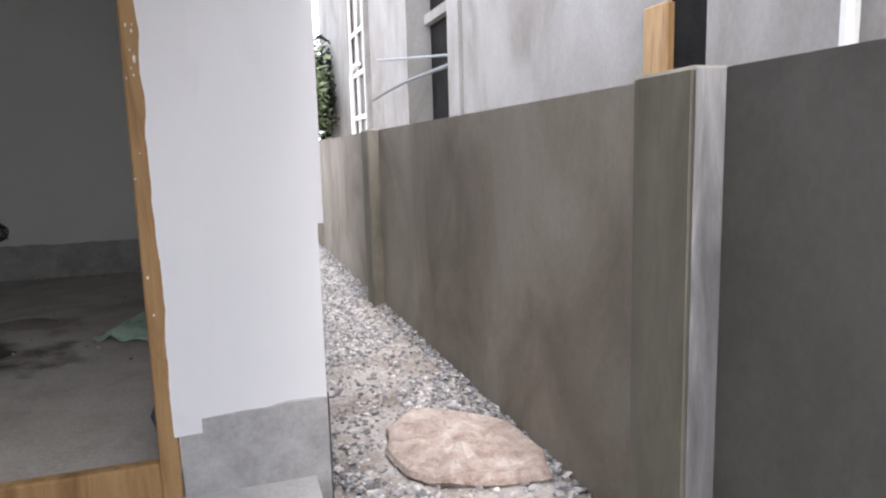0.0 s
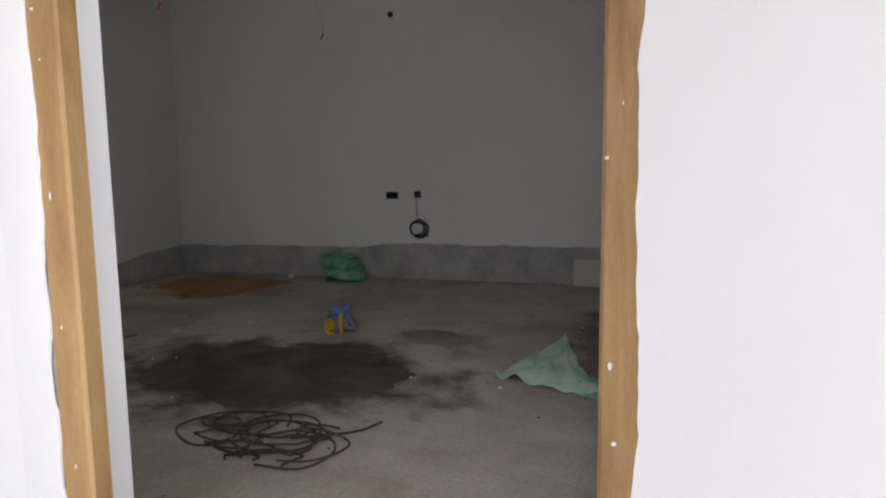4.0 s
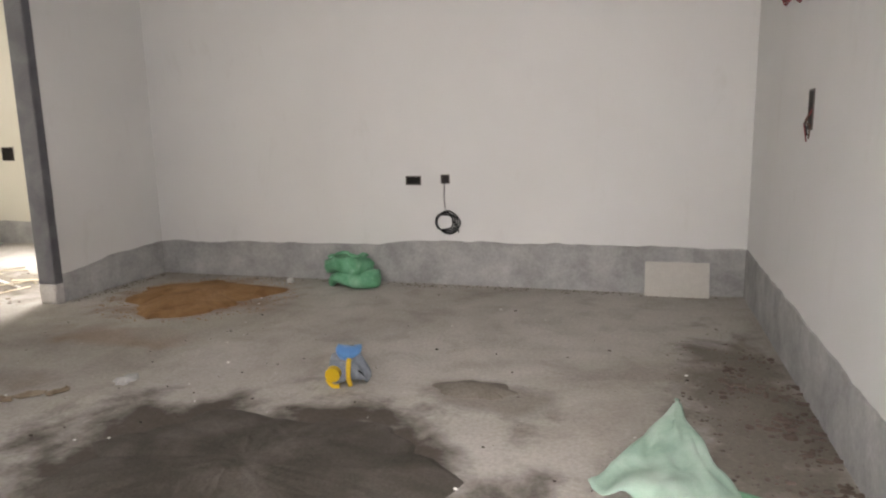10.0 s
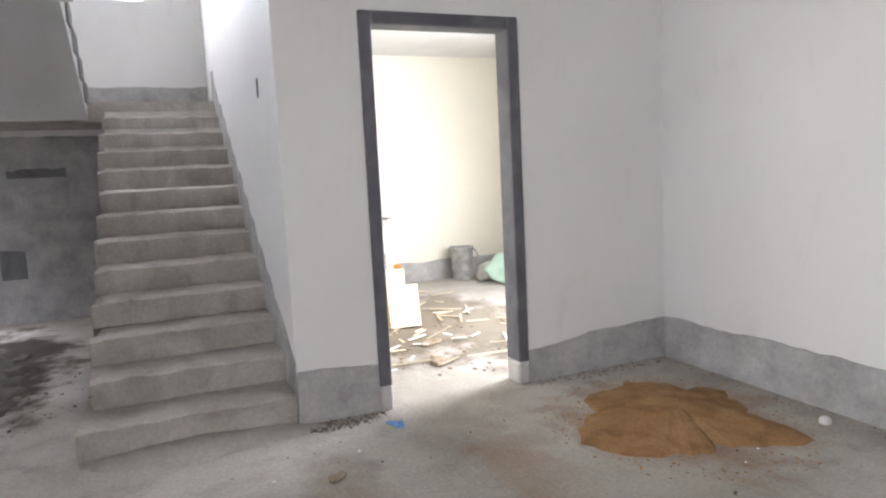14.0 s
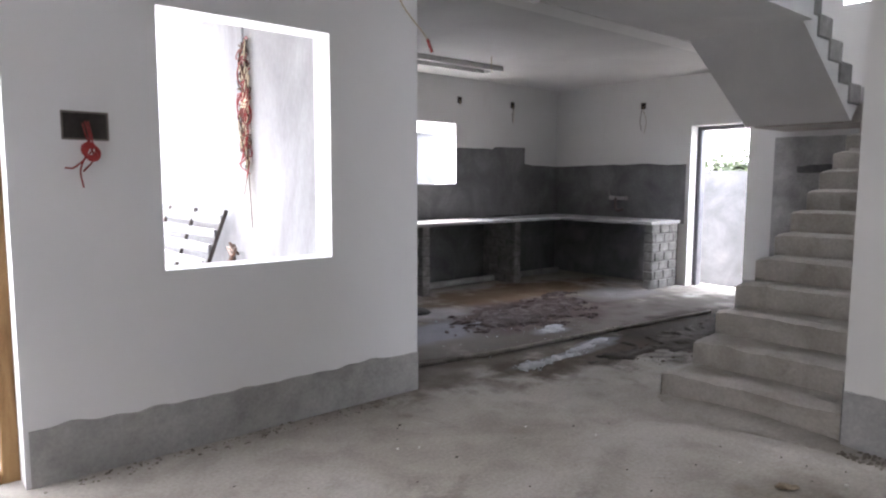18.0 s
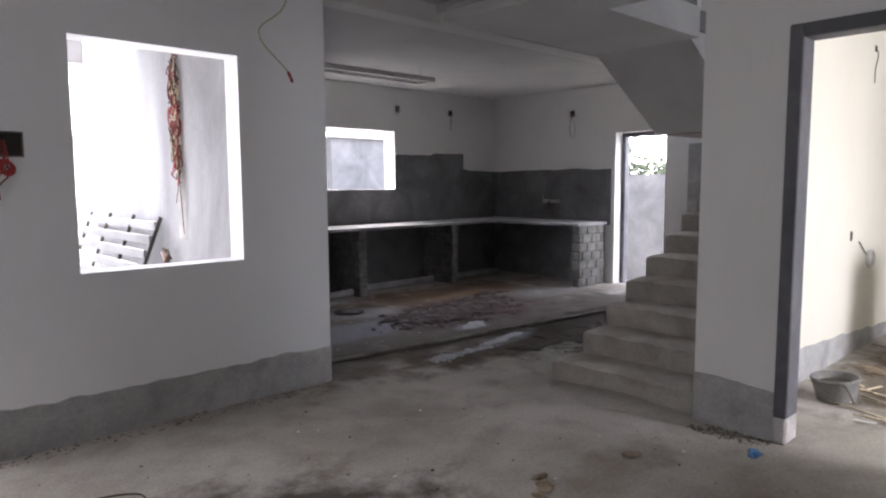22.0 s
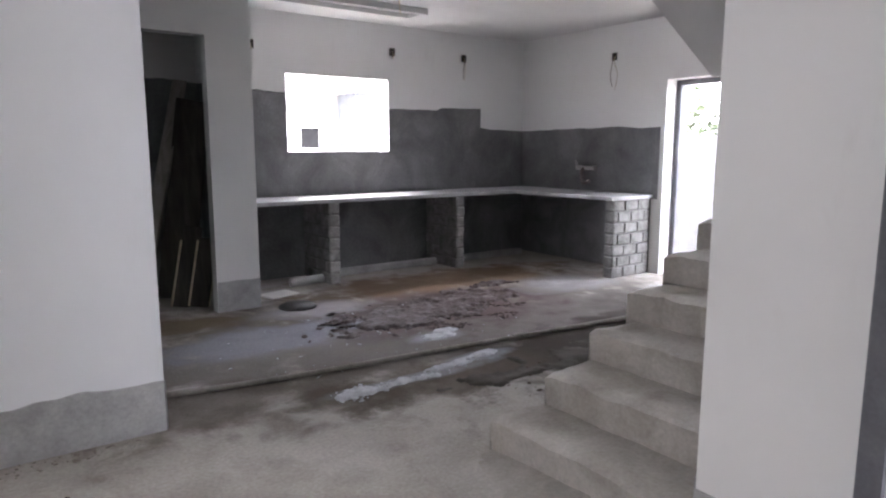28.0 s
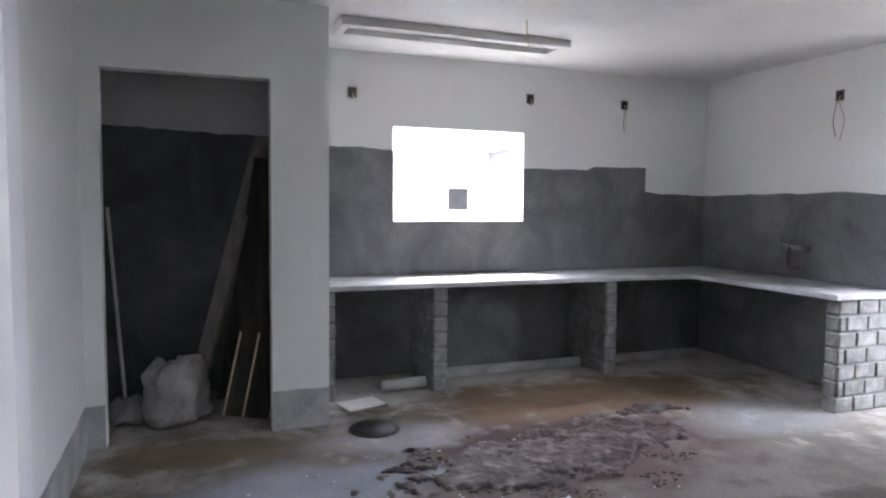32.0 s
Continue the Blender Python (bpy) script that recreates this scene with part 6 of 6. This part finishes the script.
nb = thing("navy_bag", "dark navy sack with a yellow print stuffed in the corner", "sack", (4.41, -4.41, 0.0), 20)
part("body", lathe([(0.10, 0.0), (0.132, 0.02), (0.135, 0.10), (0.125, 0.19), (0.10, 0.25), (0.06, 0.285), (0.02, 0.29)], 40, 0.05, 11, 5.0, (1.0, 0.8)), M_NAVY, nb, smooth=True)
for x0, x1, z0, z1 in ((-0.10, 0.0, 0.205, 0.235), (-0.07, 0.03, 0.165, 0.19)):
    part("print", bevelled(boxes((x0, x1, 0.085, 0.125, z0, z1)), 0.008), M_YELLOW, nb, "faded yellow print")
socket_box("socket", (-0.585, -2.44, 1.83), "y-", (0.05, 0.11), 0, "narrow dark switch box on the stair wall")


def water_bottle():
    b = thing("water_bottle", "clear plastic water bottle with a blue label on the sill", "bottle", (4.74, -2.80, 0.927))
    body = part("body", lathe([(0.048, 0.0), (0.053, 0.010), (0.053, 0.14), (0.051, 0.16), (0.053, 0.18), (0.053, 0.235), (0.046, 0.265), (0.022, 0.300), (0.014, 0.310), (0.014, 0.325)], 22), M_CLEAR, b, smooth=True)
    part("label", lathe([(0.0534, 0.152), (0.054, 0.155), (0.054, 0.222), (0.0534, 0.225)], 22), M_BLUE, body, "blue paper label")
    part("cap", lathe([(0.0175, 0.312), (0.018, 0.315), (0.018, 0.334), (0.013, 0.337)], 16), M_BLUE, body, "blue cap")
    return b


water_bottle()


# ---- bedroom ----
def drum():
    d = thing("oil_drum", "tall soiled grey steel drum on the bedroom floor", "drum", (-2.30, -1.40, 0.0))
    prof = [(0.27, 0.0), (0.285, 0.012), (0.28, 0.03), (0.28, 0.29), (0.29, 0.305), (0.28, 0.32), (0.28, 0.59), (0.29, 0.605), (0.28, 0.62), (0.28, 0.875), (0.287, 0.89), (0.282, 0.905), (0.262, 0.902), (0.258, 0.80)]
    shell = part("shell", lathe(prof, 44), M_DRUM, d, smooth=True)
    part("rim", tube(bmesh.new(), [(0.283 * math.cos(a * math.tau / 40), 0.283 * math.sin(a * math.tau / 40), 0.902) for a in range(40)], 0.010, 7, closed=True), M_DRUM, shell, smooth=True)
    return d


drum()


def carton(name, label, at, w, d, h, lean, turn, material, face=None):
    c = thing(name, label, "carton", at, turn, group="tile cartons")
    c.matrix_world = pose(*at, lean, 0, turn)
    part("box", bevelled(boxes((-w / 2, w / 2, -d / 2, d / 2, 0, h)), 0.004), material, c)
    if face:
        part("lid", bevelled(boxes((-w / 2 - 0.004, w / 2 + 0.004, -d / 2 - 0.006, -d / 2, -0.002, h + 0.004)), 0.002), face, c, "pale front sheet")
    return c


carton("tile_carton", "cream tile carton leaning on the drum", (-1.90, -1.27, 0.008), 0.23, 0.10, 0.48, -7, 84, M_ORANGE, M_CARTON)
carton("tile_carton", "cream tile carton leaning in front", (-1.80, -1.20, 0.008), 0.26, 0.08, 0.35, -12, 86, M_ORANGE, M_CARTON)
carton("tile_carton", "orange board carton behind the drum", (-3.1, -0.92, 0.006), 0.32, 0.12, 0.36, -5, 80, M_ORANGE)


def bucket(name, label, at, r, h, material, tilt=0.0, fill=True):
    b = thing(name, label, "bucket", at, 30)
    b.matrix_world = pose(*at, tilt, 0, 30)
    shell = part("shell", lathe([(r * 0.8, 0.0), (r * 0.82, 0.006), (r, h), (r * 1.04, h + 0.004), (r * 1.04, h + 0.014), (r * 0.95, h + 0.012), (r * 0.93, h - 0.04)], 30, 0.004, 9), material, b, smooth=True)
    part("rim", tube(bmesh.new(), [(r * 1.02 * math.cos(a * math.tau / 30), r * 1.02 * math.sin(a * math.tau / 30), h + 0.004) for a in range(30)], 0.007, 6, closed=True), material, shell, smooth=True)
    if fill:
        part("contents", lathe([(r * 0.9, h - 0.05), (r * 0.92, h - 0.035), (r * 0.5, h - 0.025), (0.01, h - 0.022)], 24, 0.004, 12), M_MORTARHEAP, b, "dark dried mortar")
    part("handle", wire([(r * 1.02, 0, h), (r * 1.25, 0.02, h - 0.02), (r * 1.45, 0.05, h - 0.10)], 0.006), M_IRON, shell, "bent wire handle")
    return b


bucket("bucket", "squat cement-crusted bucket behind the door frame", (-0.98, -1.98, 0.006), 0.135, 0.135, M_MORTAR, 4)
bucket("paint_bucket", "pale paint bucket against the bedroom wall", (-3.80, 0.27, 0.005), 0.14, 0.38, M_BUCKET, 0)
slumped_sack("cement_sack", "grey sack slumped by the bedroom wall", (-3.55, 0.55, 0.005), 0.2, 0.22, M_WSACK, 8)
slumped_sack("cement_sack", "dusty white sack slumped by the bedroom wall", (-3.1, 0.80, 0.005), 0.19, 0.30, M_WSACK, 9)


def draped_cloth():
    t = thing("sack_cloth", "pale green sack cloth draped over the sacks", "cloth", (-3.35, 0.66, 0.0))

    def fn(u, v):
        x, y = (u - 0.45) * 0.85, (v - 0.5) * 0.45
        z = 0.30 * math.exp(-((x + 0.08) ** 2 / 0.012 + y ** 2 / 0.05)) + 0.03 * noise.noise((u * 6, v * 6, 3)) + 0.035
        return (x, y - 0.05 * math.sin(u * 5), max(0.006, z))
    sheet("cloth", 26, 18, fn, M_CLOTH, t, 0.004)


draped_cloth()
slumped_sack("red_bag", "small red bag on the bedroom floor", (-3.05, 0.92, 0.004), 0.08, 0.17, M_RED, 4)
plank("plank", "long plank leaning in the bedroom corner", (-3.22, 0.98, 0.012), (-3.76, 1.085, 1.69), 0.11, 0.035, M_PLANK, 10, "bedroom planks")
plank("plank", "pale plank standing in the bedroom corner", (-3.72, -2.20, 0.006), (-3.93, -2.22, 1.17), 0.14, 0.03, M_PLANK, 80, "bedroom planks")
single("timber", bevelled(boxes((-0.45, 0.45, -0.05, 0.05, 0, 0.09)), 0.004), M_PLANK, "short timber lying along the bedroom wall", "timber", (-1.9, 0.95, 0.004), 3)
ring = thing("cable_ring", "ring of cable hanging on the bedroom wall", "cable", (-2.72, YB0 + 0.012, 0.735))
bm = bmesh.new()
for k in range(2):
    tube(bm, [((0.10 - 0.004 * k) * math.cos(a * math.tau / 24), 0.012 + 0.006 * k, (0.068 + 0.003 * k) * math.sin(a * math.tau / 24)) for a in range(24)], 0.0095, 6, closed=True)
part("coil", bm, M_PVC, ring, "white cable ring")
part("lead", wire([(0.05, 0.008, 0.03), (0.15, 0.012, 0.06), (0.30, 0.004, 0.16)], 0.005), M_IRON, ring)
socket_box("socket", (-2.22, YB0 + 0.01, 0.95), "y+", (0.05, 0.075), 0, "small dark socket box on the bedroom wall")
socket_box("socket", (-2.6, YB0 + 0.01, 2.42), "y+", (0.05, 0.05), 0.3, "small dark light point with hanging cable", (M_BROWN,), 0.03)
socket_box("socket", (-2.875, YB1, 1.0), "y-", (0.17, 0.15), 0, "dark open switch box on the bedroom wall")
socket_box("socket", (-2.88, YB1, 2.38), "y-", (0.06, 0.07), 0.16, "dark light point with a loose wire", (M_BROWN,), 0.03)
single("ceiling_slot_cover", bevelled(boxes((-0.35, 0.35, -0.04, 0.04, -0.03, 0)), 0.004), M_GREYPAINT, "dark slot in the bedroom ceiling", "ceiling slot", (-1.9, -0.8, 2.66), 20)


def splinters(label, area, count, size, material, seed):
    """Strips and offcuts strewn over the floor."""
    rng = random.Random(seed)
    meshes = [mesh_of("offcut", bevelled(boxes((-L / 2, L / 2, -0.010, 0.010, 0, 0.007)), 0.002), material) for L in (0.12, 0.2, 0.3, 0.42)]
    x0, x1, y0, y1 = area
    for k in range(count):
        o = new("offcut", meshes[min(3, int(4 * rng.random() ** 1.4 * size))])
        o.matrix_world = pose(rng.uniform(x0, x1), rng.uniform(y0, y1), 0.004 + 0.018 * rng.random(), rng.uniform(-6, 6), rng.uniform(-4, 4), rng.uniform(0, 180))
        tagged(o, label, "offcut", "offcuts on the bedroom floor")


splinters("pale thin wood strip on the bedroom floor", (-3.4, -0.5, -2.0, -0.2), 70, 1.0, M_SPLINTER, 3)
splinters("white plastic strip on the bedroom floor", (-2.4, -0.6, -1.9, -0.5), 16, 1.0, M_WHITE, 7)
splinters("dusty brown wood offcut on the bedroom floor", (-3.2, -1.0, -2.1, -1.0), 34, 0.9, M_PAPER, 9)
debris("saw_dust", "sawdust, bark and crumbs on the bedroom floor", "debris", (-3.4, -0.4, -2.1, -0.2), 260, 0.016, M_PAPER, 31, 0.3)
debris("saw_dust", "dark crumbs on the bedroom floor", "debris", (-3.2, -0.3, -2.1, -0.2), 260, 0.010, M_MUDCLOD, 32, 0.4)
for k, (x, y) in enumerate([(-1.45, -1.6), (-0.7, -1.36), (-1.9, -2.0), (-2.3, -1.95), (-1.2, -1.2)]):
    rag("torn_paper", "torn brown paper scrap on the bedroom floor", (x, y, 0), (.26, .13), M_PAPER, k + 60, "paper", "bedroom paper scraps")

# ---- porch ----
rk = thing("steel_grille", "pale steel window grille leaning on the porch wall", "grille", (1.34, -7.9, PORCH))
for k in range(8):
    z = 1.13 - 0.125 * k
    part("slat", bevelled(boxes((0.02 + 0.055 * k, 0.05 + 0.055 * k, -1.02 - 0.02 * k, 1.02, z - 0.082, z)), 0.004), M_STEEL, rk)
for y in (-1.0, -0.35, 0.35, 1.04):
    bm = bmesh.new()
    tube(bm, [(0.0, y, 1.17), (0.43, y - 0.04, 0.01)], 0.022, 4)
    part("post", bm, M_IRON, rk, "dark upright")
sc = thing("scrap_iron", "rusty red-brown iron scraps beside the grille", "scrap", (1.36, -6.62, PORCH))
rsc = random.Random(3)
for k in range(5):
    part("bar", wire([(0.03, rsc.uniform(-0.15, 0.15), 0.62 + 0.05 * k), (0.06, rsc.uniform(-0.12, 0.12), 0.75 + 0.04 * k), (0.03, rsc.uniform(-0.15, 0.15), 0.86)], 0.012), M_BROWN, sc)
part("stand", tube(bmesh.new(), [(0.03, 0.0, 0.0), (0.03, 0.0, 0.9)], 0.02, 8), M_IRON, sc)
chase = thing("wire_chase", "chase cut in the porch wall full of red wires", "wiring", (1.30, -6.45, 0))
part("chase", band("x", 0.0, 1, -0.09, 0.09, [(-0.1, 2.45), (0.1, 2.5)], z0=0.9, wob=0.03, proud=0.004, seed=71), M_SKIRT, chase, "rough grey cement chase")
part("conduit", boxes((0.0, 0.02, -0.12, -0.06, 1.95, 2.6)), M_GREYP, chase)
rngw = random.Random(77)
for k in range(20):
    y0 = rngw.uniform(-0.05, 0.05)
    zt = rngw.uniform(2.15, 2.5)
    keys = [(0.005, y0, zt)]
    while keys[-1][2] > 1.45 + 0.03 * (k % 9):
        keys.append((rngw.uniform(0.015, 0.05), rngw.uniform(-0.11, 0.08), keys[-1][2] - rngw.uniform(-0.04, 0.17)))
    part("wire", wire(keys, 0.0055, 5, 6), (M_RED, M_RED, M_BROWN, M_CREAMWIRE)[k % 4], chase)
for y1, z1 in ((-0.08, 1.22), (0.06, 0.95), (0.02, 1.3)):
    part("wire", wire([(0.03, 0.0, 1.6), (0.03, 0.03, 1.45), (0.02, y1, z1)], 0.004, 5, 6), M_BROWN, chase)
for z in (2.3, 1.75, 1.5):
    bm = bmesh.new()
    lump(bm, (0.015, 0.0, z), 0.05, z * 3, (0.4, 1.2, 1.4))
    part("plaster_dab", bm, M_WHITE, chase, "dab of white plaster")
sb = thing("meter_wires", "dark box on the porch wall with loose red and cream wires", "wiring", (2.90, YSO, 1.27), group="")
part("box", bevelled(boxes((-0.06, 0.05, -0.03, 0.0, 0.02, 0.16)), 0.004), M_IRON, sb)
part("wire", wire([(0.0, -0.02, 0.03), (0.02, -0.03, -0.02), (0.07, -0.025, -0.06), (0.14, -0.02, -0.065), (0.22, -0.012, -0.09)], 0.004), M_RED, sb, "red wire")
part("wire", wire([(0.01, -0.02, 0.03), (0.03, -0.03, 0.0), (0.04, -0.03, -0.08), (0.02, -0.02, -0.14)], 0.004), M_CREAMWIRE, sb)
part("wire", wire([(-0.02, -0.003, -0.33), (0.05, -0.03, -0.36), (0.07, -0.03, -0.45), (0.02, -0.02, -0.52)], 0.004), M_BROWN, sb)
single("yard_pipe", tube(bmesh.new(), [(4.40, -7.28, PORCH + 0.02), (3.81, -6.27, PORCH + 0.02), (3.30, -5.17, PORCH + 0.02)], 0.02, 10), M_PVC, "white plastic pipe lying on the porch", "pipe", smooth=True)
debris("yard_rubble", "pale rubble heaped in the yard", "rubble", (1.2, 5.0, -12.2, -10.2), 260, 0.11, M_GROUND, 81, 0.5)
debris("yard_rubble", "crumbs of stone along the porch edge", "rubble", (1.4, 5.4, -8.1, -7.5), 200, 0.05, M_GRAVELBED, 82, 0.5)
plank("pole", "pale pole lying over the rubble", (1.7, -11.6, -0.2), (3.6, -10.4, 0.15), 0.08, 0.06, M_PVC)
